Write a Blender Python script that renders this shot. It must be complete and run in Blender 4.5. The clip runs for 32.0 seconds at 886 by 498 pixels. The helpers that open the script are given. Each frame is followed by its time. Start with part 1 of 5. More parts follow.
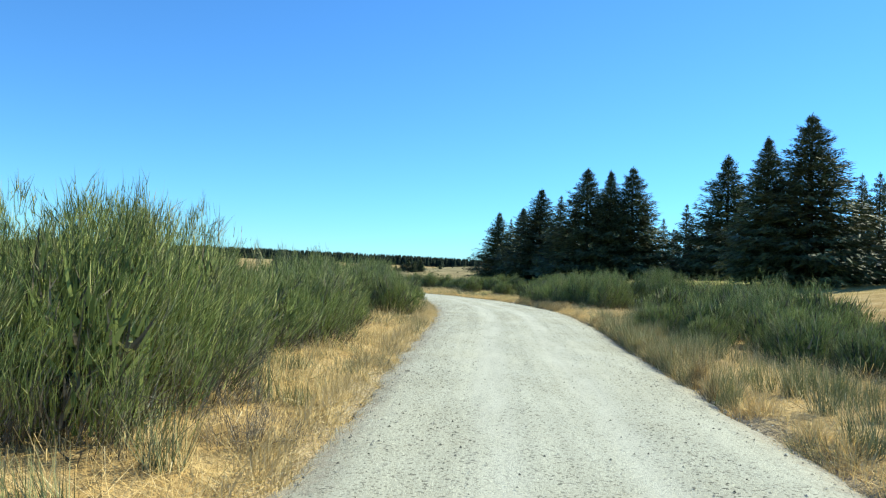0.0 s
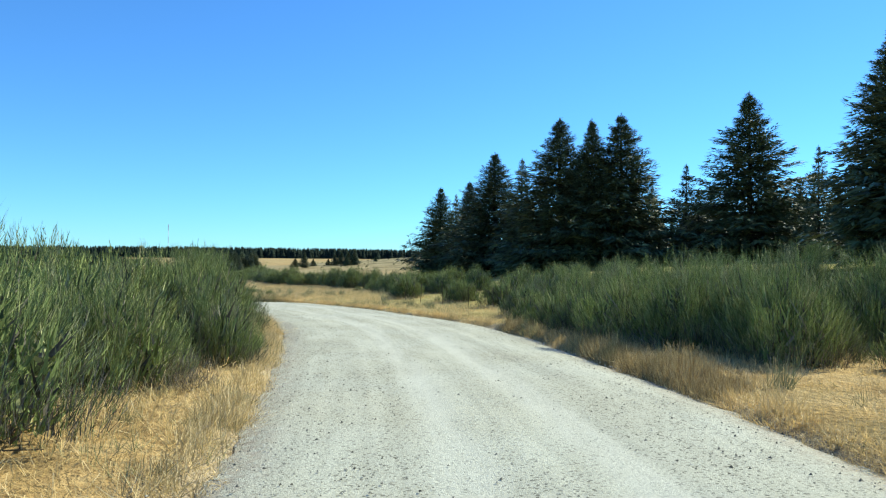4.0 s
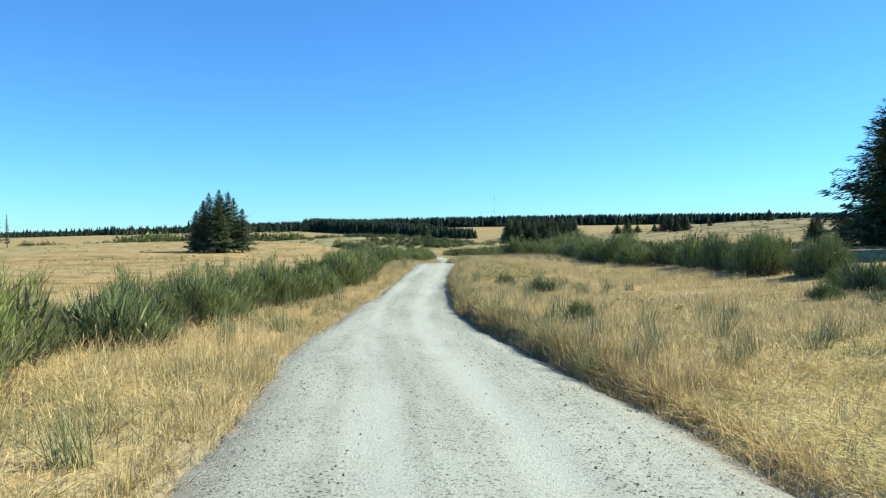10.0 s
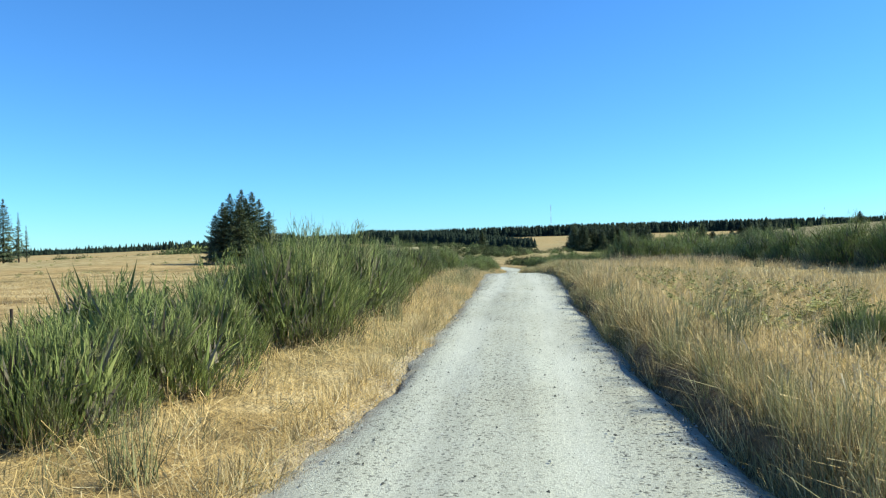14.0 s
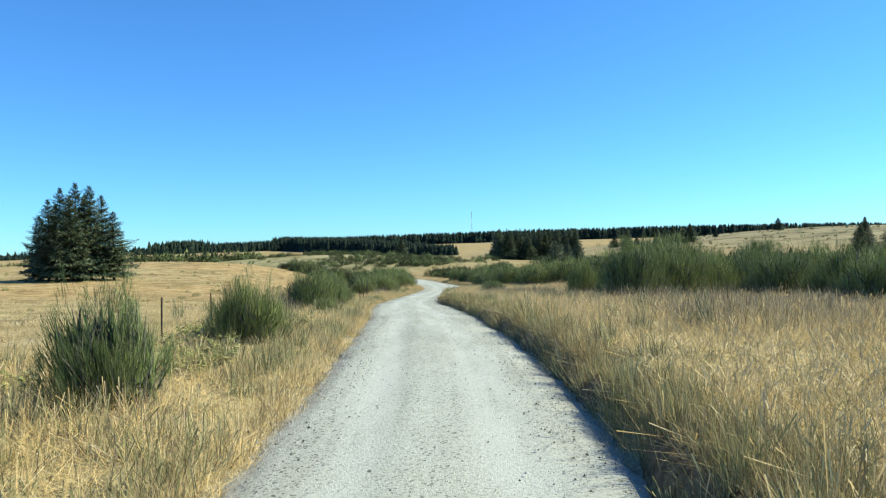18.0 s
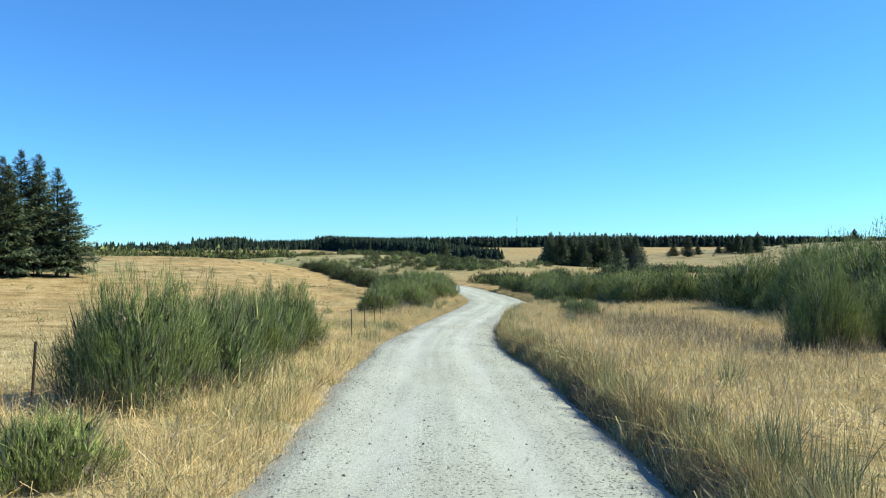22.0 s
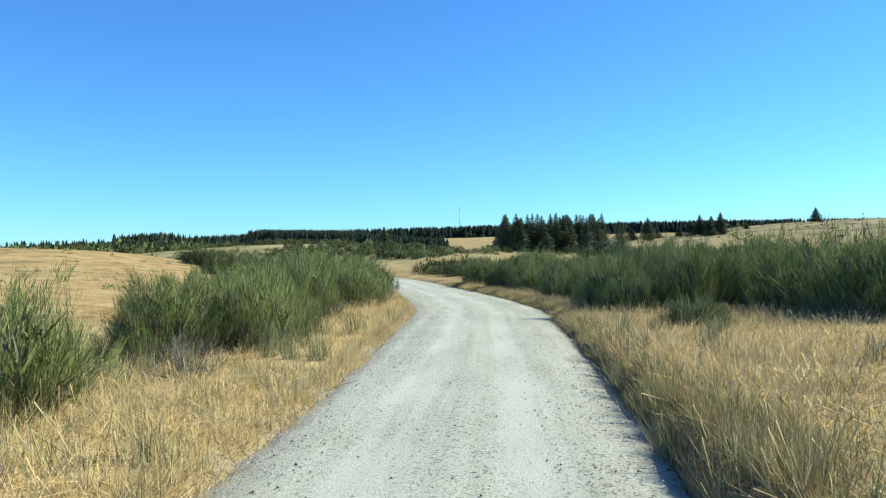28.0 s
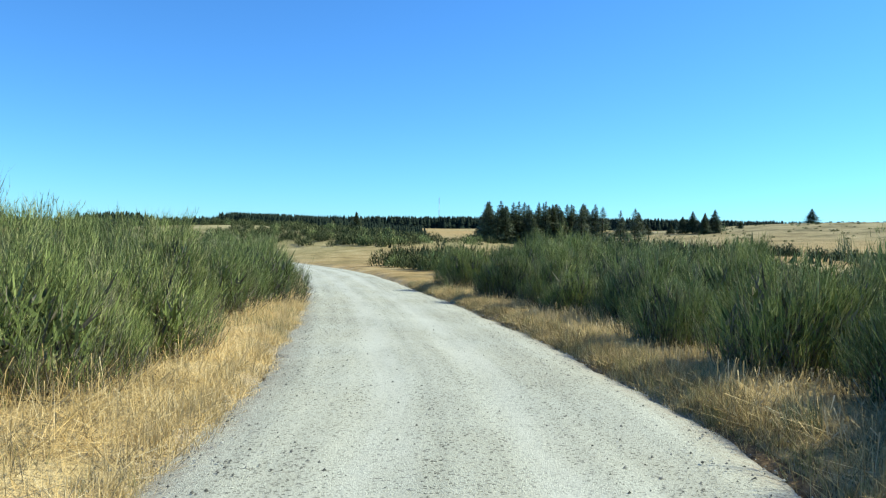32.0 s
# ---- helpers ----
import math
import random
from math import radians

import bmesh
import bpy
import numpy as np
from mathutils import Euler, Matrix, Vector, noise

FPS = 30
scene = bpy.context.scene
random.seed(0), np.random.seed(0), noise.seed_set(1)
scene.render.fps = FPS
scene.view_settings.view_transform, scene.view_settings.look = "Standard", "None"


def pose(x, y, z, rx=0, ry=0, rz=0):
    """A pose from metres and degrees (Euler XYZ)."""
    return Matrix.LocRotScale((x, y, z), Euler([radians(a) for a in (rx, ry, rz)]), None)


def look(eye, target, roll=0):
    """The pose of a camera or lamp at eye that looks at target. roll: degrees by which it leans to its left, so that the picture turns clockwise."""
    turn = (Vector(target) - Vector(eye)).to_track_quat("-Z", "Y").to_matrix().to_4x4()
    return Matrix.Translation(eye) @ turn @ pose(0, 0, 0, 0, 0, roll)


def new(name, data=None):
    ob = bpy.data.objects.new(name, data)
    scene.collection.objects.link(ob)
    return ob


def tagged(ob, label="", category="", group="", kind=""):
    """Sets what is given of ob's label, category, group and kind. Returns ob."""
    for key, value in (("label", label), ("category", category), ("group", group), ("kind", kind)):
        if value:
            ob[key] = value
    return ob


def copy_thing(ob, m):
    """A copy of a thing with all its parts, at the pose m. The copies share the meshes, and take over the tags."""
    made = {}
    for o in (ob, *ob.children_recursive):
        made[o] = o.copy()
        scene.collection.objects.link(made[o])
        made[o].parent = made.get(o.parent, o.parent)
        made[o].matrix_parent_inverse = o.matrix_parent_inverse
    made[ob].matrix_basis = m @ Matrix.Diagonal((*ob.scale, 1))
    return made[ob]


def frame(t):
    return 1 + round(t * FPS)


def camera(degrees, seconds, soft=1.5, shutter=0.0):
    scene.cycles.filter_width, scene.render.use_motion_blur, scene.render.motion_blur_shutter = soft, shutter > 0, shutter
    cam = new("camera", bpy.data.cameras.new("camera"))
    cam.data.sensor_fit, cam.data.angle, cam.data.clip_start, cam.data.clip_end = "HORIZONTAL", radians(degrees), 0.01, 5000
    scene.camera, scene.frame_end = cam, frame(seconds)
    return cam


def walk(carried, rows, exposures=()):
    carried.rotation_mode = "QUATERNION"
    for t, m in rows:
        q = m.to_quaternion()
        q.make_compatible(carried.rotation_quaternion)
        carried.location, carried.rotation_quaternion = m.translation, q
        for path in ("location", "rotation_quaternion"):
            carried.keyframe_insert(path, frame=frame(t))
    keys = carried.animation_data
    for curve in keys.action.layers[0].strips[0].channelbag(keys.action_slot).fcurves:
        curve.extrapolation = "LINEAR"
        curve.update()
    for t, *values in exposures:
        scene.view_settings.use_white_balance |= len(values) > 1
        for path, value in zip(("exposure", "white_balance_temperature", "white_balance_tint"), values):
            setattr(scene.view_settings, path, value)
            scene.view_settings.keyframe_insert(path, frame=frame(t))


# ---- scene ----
cam = camera(63.24, 32.0, soft=1.2)


def gaze(x, y, z, yaw, pitch, lean):
    """The camera's pose: bearing to the right of north, tilt upwards and lean, in degrees."""
    return pose(x, y, z, 90 + pitch, 0, -yaw) @ pose(0, 0, 0, 0, 0, lean)


PATH = [
    (0.0, gaze(-0.00, 0.00, 2.100, 15.80, 2.12, 2.76)),
    (0.5, gaze(1.10, 3.59, 2.148, 15.15, 2.32, 3.03)),
    (1.0, gaze(2.22, 7.15, 2.172, 15.00, 2.26, 2.71)),
    (1.5, gaze(3.41, 10.71, 2.218, 15.91, 2.05, 1.80)),
    (2.0, gaze(4.65, 14.26, 2.278, 17.37, 2.04, 0.62)),
    (2.5, gaze(5.90, 17.83, 2.341, 18.79, 2.09, -0.04)),
    (3.0, gaze(7.13, 21.42, 2.398, 19.81, 2.06, -0.18)),
    (3.5, gaze(8.34, 25.01, 2.444, 20.51, 1.89, 0.03)),
    (4.0, gaze(9.53, 28.58, 2.472, 20.85, 1.53, 0.51)),
    (4.5, gaze(10.67, 32.13, 2.476, 20.61, 0.94, 1.15)),
    (5.0, gaze(11.76, 35.63, 2.449, 19.30, 0.05, 1.58)),
    (5.5, gaze(12.76, 39.10, 2.398, 17.55, -0.62, 2.12)),
    (6.0, gaze(13.64, 42.59, 2.341, 15.55, -1.12, 2.62)),
    (6.5, gaze(14.36, 46.10, 2.291, 13.32, -1.37, 2.77)),
    (7.0, gaze(14.95, 49.63, 2.256, 10.86, -1.39, 2.70)),
    (7.5, gaze(15.42, 53.19, 2.245, 8.04, -1.28, 2.77)),
    (8.0, gaze(15.74, 56.79, 2.252, 5.08, -1.14, 2.79)),
    (8.5, gaze(15.90, 60.37, 2.272, 2.33, -0.99, 2.45)),
    (9.0, gaze(15.87, 63.92, 2.297, -0.02, -0.88, 1.63)),
    (9.5, gaze(15.67, 67.44, 2.317, -2.19, -1.00, 0.48)),
    (10.0, gaze(15.30, 70.94, 2.320, -4.26, -1.10, -0.41)),
    (10.5, gaze(14.83, 74.40, 2.283, -6.02, -1.06, -1.28)),
    (11.0, gaze(14.28, 77.82, 2.178, -7.56, -0.76, -1.74)),
    (11.5, gaze(13.74, 81.20, 1.990, -8.57, -0.47, -1.78)),
    (12.0, gaze(13.16, 84.54, 1.771, -9.36, -0.30, -1.59)),
    (12.5, gaze(12.64, 87.87, 1.549, -9.89, -0.29, -1.19)),
    (13.0, gaze(12.19, 91.21, 1.384, -10.13, -0.27, -0.92)),
    (13.5, gaze(11.82, 94.57, 1.271, -9.89, -0.20, -0.98)),
    (14.0, gaze(11.54, 97.94, 1.203, -8.69, -0.13, -1.22)),
    (14.5, gaze(11.35, 101.33, 1.201, -6.76, -0.11, -1.49)),
    (15.0, gaze(11.22, 104.71, 1.258, -4.71, -0.04, -1.74)),
    (15.5, gaze(11.11, 108.07, 1.347, -3.15, 0.07, -1.91)),
    (16.0, gaze(11.00, 111.39, 1.445, -2.21, 0.20, -1.35)),
    (16.5, gaze(10.89, 114.68, 1.539, -1.79, 0.31, -1.08)),
    (17.0, gaze(10.77, 117.94, 1.616, -1.75, 0.38, -1.36)),
    (17.5, gaze(10.61, 121.16, 1.660, -1.98, 0.38, -1.83)),
    (18.0, gaze(10.40, 124.35, 1.658, -2.42, 0.27, -1.35)),
    (18.5, gaze(10.19, 127.52, 1.644, -3.14, 0.24, -0.78)),
    (19.0, gaze(9.97, 130.66, 1.643, -3.94, 0.19, -0.41)),
    (19.5, gaze(9.75, 133.79, 1.645, -4.51, 0.18, -0.07)),
    (20.0, gaze(9.51, 136.88, 1.631, -4.87, 0.23, 0.34)),
    (20.5, gaze(9.25, 139.95, 1.598, -5.07, 0.36, 0.66)),
    (21.0, gaze(8.98, 142.99, 1.540, -5.26, 0.52, 0.77)),
    (21.5, gaze(8.73, 146.05, 1.452, -5.54, 0.62, 0.62)),
    (22.0, gaze(8.49, 149.14, 1.334, -5.91, 0.58, 0.30)),
    (22.5, gaze(8.20, 152.30, 1.192, -6.45, 0.37, -0.04)),
    (23.0, gaze(7.85, 155.55, 1.035, -7.08, 0.07, -0.23)),
    (23.5, gaze(7.48, 158.89, 0.864, -7.81, -0.17, -0.43)),
    (24.0, gaze(7.09, 162.27, 0.691, -8.37, -0.30, -0.70)),
    (24.5, gaze(6.73, 165.66, 0.521, -8.44, -0.41, -1.12)),
    (25.0, gaze(6.41, 169.01, 0.365, -7.88, -0.47, -1.51)),
    (25.5, gaze(6.14, 172.30, 0.232, -6.77, -0.45, -1.56)),
    (26.0, gaze(5.96, 175.53, 0.123, -5.44, -0.28, -1.01)),
    (26.5, gaze(5.84, 178.73, 0.012, -4.22, -0.05, -0.66)),
    (27.0, gaze(5.77, 181.90, -0.100, -3.21, 0.13, -0.73)),
    (27.5, gaze(5.72, 185.08, -0.210, -2.34, 0.17, -1.06)),
    (28.0, gaze(5.69, 188.28, -0.316, -1.36, -0.03, -1.08)),
    (28.5, gaze(5.69, 191.48, -0.413, -0.48, -0.19, -1.04)),
    (29.0, gaze(5.72, 194.67, -0.511, 0.45, -0.15, -0.95)),
    (29.5, gaze(5.79, 197.85, -0.598, 1.29, -0.04, -0.95)),
    (30.0, gaze(5.89, 201.04, -0.676, 2.01, -0.02, -0.87)),
    (30.5, gaze(5.97, 204.28, -0.769, 2.40, -0.14, -0.52)),
    (31.0, gaze(6.03, 207.55, -0.858, 2.22, -0.35, 0.03)),
    (31.5, gaze(6.07, 210.85, -0.943, 1.51, -0.56, 0.55)),
    (32.0, gaze(6.06, 214.18, -1.034, 0.36, -0.74, 0.94)),
]
walk(cam, PATH, [(0.0, 0.58, 6800, 4), (3.0, 0.55, 6700, 5), (8.0, 0.5, 6500, 6), (32.0, 0.5, 6500, 6)])

# ---- light ----
SUN_AZ, SUN_EL = 76.0, 40.0      # bearing from north to the east, height, in degrees
world = bpy.data.worlds.new("summer_sky")
scene.world = world
world.use_nodes = True
wn = world.node_tree.nodes
sky = wn.new("ShaderNodeTexSky")
sky.sky_type, sky.sun_disc = "NISHITA", False
sky.sun_elevation, sky.sun_rotation = radians(SUN_EL), radians(SUN_AZ)
sky.air_density, sky.dust_density, sky.ozone_density = 1.0, 0.0, 4.0
wn["Background"].inputs["Strength"].default_value = 0.0975
deep = wn.new("ShaderNodeMix")
deep.data_type, deep.blend_type = "RGBA", "MULTIPLY"
deep.inputs[0].default_value, deep.inputs[7].default_value = 1.0, (0.50, 1.0, 1.5, 1)
world.node_tree.links.new(sky.outputs[0], deep.inputs[6])
world.node_tree.links.new(deep.outputs[2], wn["Background"].inputs["Color"])
lamp = bpy.data.lights.new("sun", "SUN")
lamp.energy, lamp.angle, lamp.color = 5.0, radians(0.53), (0.98, 0.965, 0.80)
sun = new("sun", lamp)
sun_dir = Vector((math.sin(radians(SUN_AZ)) * math.cos(radians(SUN_EL)), math.cos(radians(SUN_AZ)) * math.cos(radians(SUN_EL)), math.sin(radians(SUN_EL))))
sun.matrix_basis = look(sun_dir * 200, (0, 0, 0))


# ---- materials ----
def material(name, roughness=0.9, spec=0.2):
    m = bpy.data.materials.new(name)
    m.use_nodes = True
    b = m.node_tree.nodes["Principled BSDF"]
    b.inputs["Roughness"].default_value = roughness
    b.inputs["Specular IOR Level"].default_value = spec
    return m, m.node_tree, b


def node(tree, kind, **values):
    n = tree.nodes.new(kind)
    for k, v in values.items():
        n.inputs[k.replace("_", " ")].default_value = v
    return n


def ramp(tree, source, stops):
    r = tree.nodes.new("ShaderNodeValToRGB")
    while len(r.color_ramp.elements) < len(stops):
        r.color_ramp.elements.new(0.5)
    for e, (p, c) in zip(r.color_ramp.elements, stops):
        e.position, e.color = p, (*c, 1)
    tree.links.new(source, r.inputs[0])
    return r.outputs[0]


def mix(tree, fac, a, b, how="MIX"):
    m = tree.nodes.new("ShaderNodeMix")
    m.data_type, m.blend_type = "RGBA", how
    for sock, v in ((m.inputs[0], fac), (m.inputs[6], a), (m.inputs[7], b)):
        if isinstance(v, (int, float)):
            sock.default_value = v
        elif isinstance(v, tuple):
            sock.default_value = (*v, 1)
        else:
            tree.links.new(v, sock)
    return m.outputs[2]


def noise_at(tree, scale, detail=4, where="Object", rough=0.6, stretch=None):
    c = tree.nodes.new("ShaderNodeTexCoord").outputs[where]
    if stretch:
        mp = tree.nodes.new("ShaderNodeMapping")
        mp.inputs["Scale"].default_value = stretch
        tree.links.new(c, mp.inputs[0])
        c = mp.outputs[0]
    n = node(tree, "ShaderNodeTexNoise", Scale=scale, Detail=detail, Roughness=rough)
    tree.links.new(c, n.inputs["Vector"])
    return n.outputs["Fac"]


def bump(tree, bsdf, height, strength, distance):
    b = node(tree, "ShaderNodeBump", Strength=strength, Distance=distance)
    tree.links.new(height, b.inputs["Height"])
    tree.links.new(b.outputs[0], bsdf.inputs["Normal"])


def ground_material():
    m, t, b = material("dry_pasture", 1.0, 0.05)
    mid = noise_at(t, 0.42, 7, rough=0.72)
    fine = noise_at(t, 6.0, 4)
    straw = ramp(t, mid, [(0.34, (0.20, 0.135, 0.06)), (0.47, (0.41, 0.275, 0.115)), (0.62, (0.53, 0.385, 0.19))])
    green = ramp(t, mid, [(0.3, (0.13, 0.115, 0.048)), (0.7, (0.28, 0.21, 0.09))])
    patch = ramp(t, noise_at(t, 0.07, 6, rough=0.7), [(0.50, (0, 0, 0)), (0.68, (1, 1, 1))])
    c = mix(t, patch, straw, green)
    wide = ramp(t, noise_at(t, 0.011, 4), [(0.46, (0, 0, 0)), (0.60, (0.75, 0.75, 0.75))])
    c = mix(t, wide, c, ramp(t, mid, [(0.34, (0.20, 0.165, 0.075)), (0.5, (0.37, 0.30, 0.145)), (0.64, (0.48, 0.41, 0.22))]))
    at = t.nodes.new("ShaderNodeVectorMath")
    at.operation = "DISTANCE"
    at.inputs[1].default_value = (46, 74, 1)
    t.links.new(t.nodes.new("ShaderNodeTexCoord").outputs["Object"], at.inputs[0])
    near = node(t, "ShaderNodeMapRange")
    near.inputs[1].default_value, near.inputs[2].default_value, near.inputs[3].default_value, near.inputs[4].default_value = 18, 34, 0.8, 0.0
    t.links.new(at.outputs["Value"], near.inputs[0])
    c = mix(t, near.outputs[0], c, ramp(t, mid, [(0.35, (0.20, 0.22, 0.06)), (0.65, (0.42, 0.38, 0.13))]))
    at2 = t.nodes.new("ShaderNodeVectorMath")
    at2.operation = "DISTANCE"
    at2.inputs[1].default_value = (-40, 390, 0)
    t.links.new(t.nodes.new("ShaderNodeTexCoord").outputs["Object"], at2.inputs[0])
    near2 = node(t, "ShaderNodeMapRange")
    near2.inputs[1].default_value, near2.inputs[2].default_value, near2.inputs[3].default_value, near2.inputs[4].default_value = 40, 90, 0.75, 0.0
    t.links.new(at2.outputs["Value"], near2.inputs[0])
    c = mix(t, near2.outputs[0], c, ramp(t, noise_at(t, 0.12, 5), [(0.38, (0.17, 0.17, 0.07)), (0.6, (0.40, 0.36, 0.19))]))
    at3 = t.nodes.new("ShaderNodeVectorMath")
    at3.operation = "DISTANCE"
    at3.inputs[1].default_value = (260, 640, 0)
    t.links.new(t.nodes.new("ShaderNodeTexCoord").outputs["Object"], at3.inputs[0])
    near3 = node(t, "ShaderNodeMapRange")
    near3.inputs[1].default_value, near3.inputs[2].default_value, near3.inputs[3].default_value, near3.inputs[4].default_value = 120, 330, 0.9, 0.0
    t.links.new(at3.outputs["Value"], near3.inputs[0])
    c = mix(t, near3.outputs[0], c, ramp(t, noise_at(t, 0.05, 7, rough=0.75), [(0.38, (0.10, 0.095, 0.05)), (0.48, (0.26, 0.22, 0.118)), (0.62, (0.37, 0.315, 0.175))]))
    rim = t.nodes.new("ShaderNodeAttribute")
    rim.attribute_name = "shoulder"
    dust = ramp(t, noise_at(t, 20.0, 4), [(0.35, (0.19, 0.16, 0.115)), (0.65, (0.44, 0.38, 0.28))])
    c = mix(t, rim.outputs["Fac"], c, dust)
    c = mix(t, 0.55, c, ramp(t, fine, [(0.3, (0.55, 0.55, 0.55)), (0.7, (1.25, 1.25, 1.2))]), "MULTIPLY")
    t.links.new(c, b.inputs["Base Color"])
    bump(t, b, fine, 0.9, 0.12)
    return m


def pebbles(t, scale, stops):
    v = node(t, "ShaderNodeTexVoronoi", Scale=scale)
    t.links.new(t.nodes.new("ShaderNodeTexCoord").outputs["Object"], v.inputs["Vector"])
    sep = t.nodes.new("ShaderNodeSeparateColor")
    t.links.new(v.outputs["Color"], sep.inputs[0])
    return ramp(t, sep.outputs[0], stops), v.outputs["Distance"]


def road_material():
    m, t, b = material("pale_gravel", 0.95, 0.15)
    grain = noise_at(t, 34.0, 5, rough=0.7)
    lane = noise_at(t, 1.0, 5, "UV", stretch=(2.4, 0.05, 1))
    wash = noise_at(t, 1.0, 5, "UV", stretch=(0.9, 0.16, 1), rough=0.7)
    stain = noise_at(t, 0.3, 5)
    across = t.nodes.new("ShaderNodeSeparateXYZ")
    t.links.new(t.nodes.new("ShaderNodeTexCoord").outputs["UV"], across.inputs[0])

    def away(v, k):
        n = t.nodes.new("ShaderNodeMath")
        n.operation = "SUBTRACT"
        n.inputs[1].default_value = k
        t.links.new(v, n.inputs[0])
        p = t.nodes.new("ShaderNodeMath")
        p.operation = "ABSOLUTE"
        t.links.new(n.outputs[0], p.inputs[0])
        return p.outputs[0]

    wheel = node(t, "ShaderNodeMapRange")
    wheel.interpolation_type = "SMOOTHSTEP"
    wheel.inputs[1].default_value, wheel.inputs[2].default_value, wheel.inputs[3].default_value, wheel.inputs[4].default_value = 0.08, 0.55, 0.62, 0.0
    t.links.new(away(away(across.outputs[0], -0.1), 0.85), wheel.inputs[0])
    track = mix(t, 1.0, ramp(t, wash, [(0.34, (0.25, 0.25, 0.25)), (0.56, (1.0, 1.0, 1.0))]), wheel.outputs[0], "MULTIPLY")
    small, _ = pebbles(t, 55.0, [(0.0, (0.38, 0.38, 0.37)), (0.18, (0.90, 0.90, 0.88)), (0.7, (1.02, 1.02, 1.0)), (1.0, (1.14, 1.14, 1.12))])
    large, _ = pebbles(t, 36.0, [(0.0, (0.16, 0.16, 0.16)), (0.09, (0.38, 0.38, 0.38)), (0.13, (1.0, 1.0, 1.0)), (0.9, (1.0, 1.0, 1.0)), (1.0, (1.2, 1.2, 1.2))])
    base = ramp(t, grain, [(0.30, (0.375, 0.372, 0.30)), (0.46, (0.468, 0.468, 0.385)), (0.72, (0.53, 0.532, 0.445))])
    base = mix(t, 0.6, base, ramp(t, lane, [(0.36, (0.82, 0.82, 0.81)), (0.60, (1.08, 1.08, 1.06))]), "MULTIPLY")
    base = mix(t, 0.6, base, ramp(t, wash, [(0.38, (0.82, 0.81, 0.78)), (0.62, (1.06, 1.06, 1.05))]), "MULTIPLY")
    base = mix(t, 0.5, base, ramp(t, stain, [(0.38, (0.94, 0.90, 0.83)), (0.62, (1.04, 1.04, 1.04))]), "MULTIPLY")
    base = mix(t, 0.5, base, small, "MULTIPLY")
    base = mix(t, ramp(t, wash, [(0.4, (1.0, 1.0, 1.0)), (0.62, (0.35, 0.35, 0.35))]), base, mix(t, 1.0, base, large, "MULTIPLY"))
    base = mix(t, track, base, ramp(t, grain, [(0.30, (0.455, 0.455, 0.375)), (0.70, (0.60, 0.60, 0.505))]))
    # Brown soil along the rim, also painted darker for the shaded road edge.
    rim = t.nodes.new("ShaderNodeAttribute")
    rim.attribute_name = "soil_shade"
    soil_shade = ramp(t, noise_at(t, 7.0, 5, rough=0.7), [(0.38, (0.0, 0.0, 0.0)), (0.62, (1.6, 1.6, 1.6))])
    soil_shade = mix(t, 1.0, soil_shade, rim.outputs["Color"], "MULTIPLY")
    base = mix(t, soil_shade, base, ramp(t, grain, [(0.3, (0.27, 0.24, 0.18)), (0.7, (0.46, 0.42, 0.33))]))
    t.links.new(base, b.inputs["Base Color"])
    bump(t, b, grain, 0.55, 0.035)
    return m


def soft_normal(t, up, dome):
    """The normal of a mass of blades: the blade's own, turned towards the sky and the way the whole tuft or crown faces."""
    def scaled(v, k):
        n = t.nodes.new("ShaderNodeVectorMath")
        n.operation = "SCALE"
        n.inputs[3].default_value = k
        t.links.new(v, n.inputs[0])
        return n.outputs[0]

    def added(p, q):
        n = t.nodes.new("ShaderNodeVectorMath")
        n.operation = "ADD"
        for sock, v in zip(n.inputs, (p, q)):
            if isinstance(v, tuple):
                sock.default_value = v
            else:
                t.links.new(v, sock)
        return n.outputs[0]

    v = added(scaled(t.nodes.new("ShaderNodeNewGeometry").outputs["Normal"], 1 - up - dome), (0, 0, up))
    if dome:
        at = t.nodes.new("ShaderNodeAttribute")
        at.attribute_name = "dome"
        turn = t.nodes.new("ShaderNodeVectorTransform")
        turn.vector_type, turn.convert_from, turn.convert_to = "NORMAL", "OBJECT", "WORLD"
        t.links.new(at.outputs["Vector"], turn.inputs[0])
        v = added(v, scaled(turn.outputs[0], dome))
    n = t.nodes.new("ShaderNodeVectorMath")
    n.operation = "NORMALIZE"
    t.links.new(v, n.inputs[0])
    return n.outputs[0]


def island_material(name, stops, roughness=0.8, spec=0.15, lit_through=0.0, up=0.0, dome=0.0, patches=((0.76, 0.73, 0.66), (1.16, 1.14, 1.10))):
    """A colour per blade or clump."""
    m, t, b = material(name, roughness, spec)
    c = ramp(t, t.nodes.new("ShaderNodeNewGeometry").outputs["Random Per Island"], stops)
    info = t.nodes.new("ShaderNodeObjectInfo").outputs["Random"]
    c = mix(t, 0.7, c, ramp(t, info, [(0.0, (0.72, 0.80, 0.86)), (1.0, (1.18, 1.14, 0.96))]), "MULTIPLY")
    patch = noise_at(t, 0.55, 3)
    c = mix(t, 0.6, c, ramp(t, patch, [(0.36, patches[0]), (0.62, patches[1])]), "MULTIPLY")
    t.links.new(c, b.inputs["Base Color"])
    if up or dome:
        t.links.new(soft_normal(t, up, dome), b.inputs["Normal"])
    if lit_through:
        tr = t.nodes.new("ShaderNodeBsdfTranslucent")
        t.links.new(c, tr.inputs["Color"])
        mx = t.nodes.new("ShaderNodeMixShader")
        mx.inputs[0].default_value = lit_through
        t.links.new(b.outputs[0], mx.inputs[1])
        t.links.new(tr.outputs[0], mx.inputs[2])
        t.links.new(mx.outputs[0], t.nodes["Material Output"].inputs["Surface"])
    return m


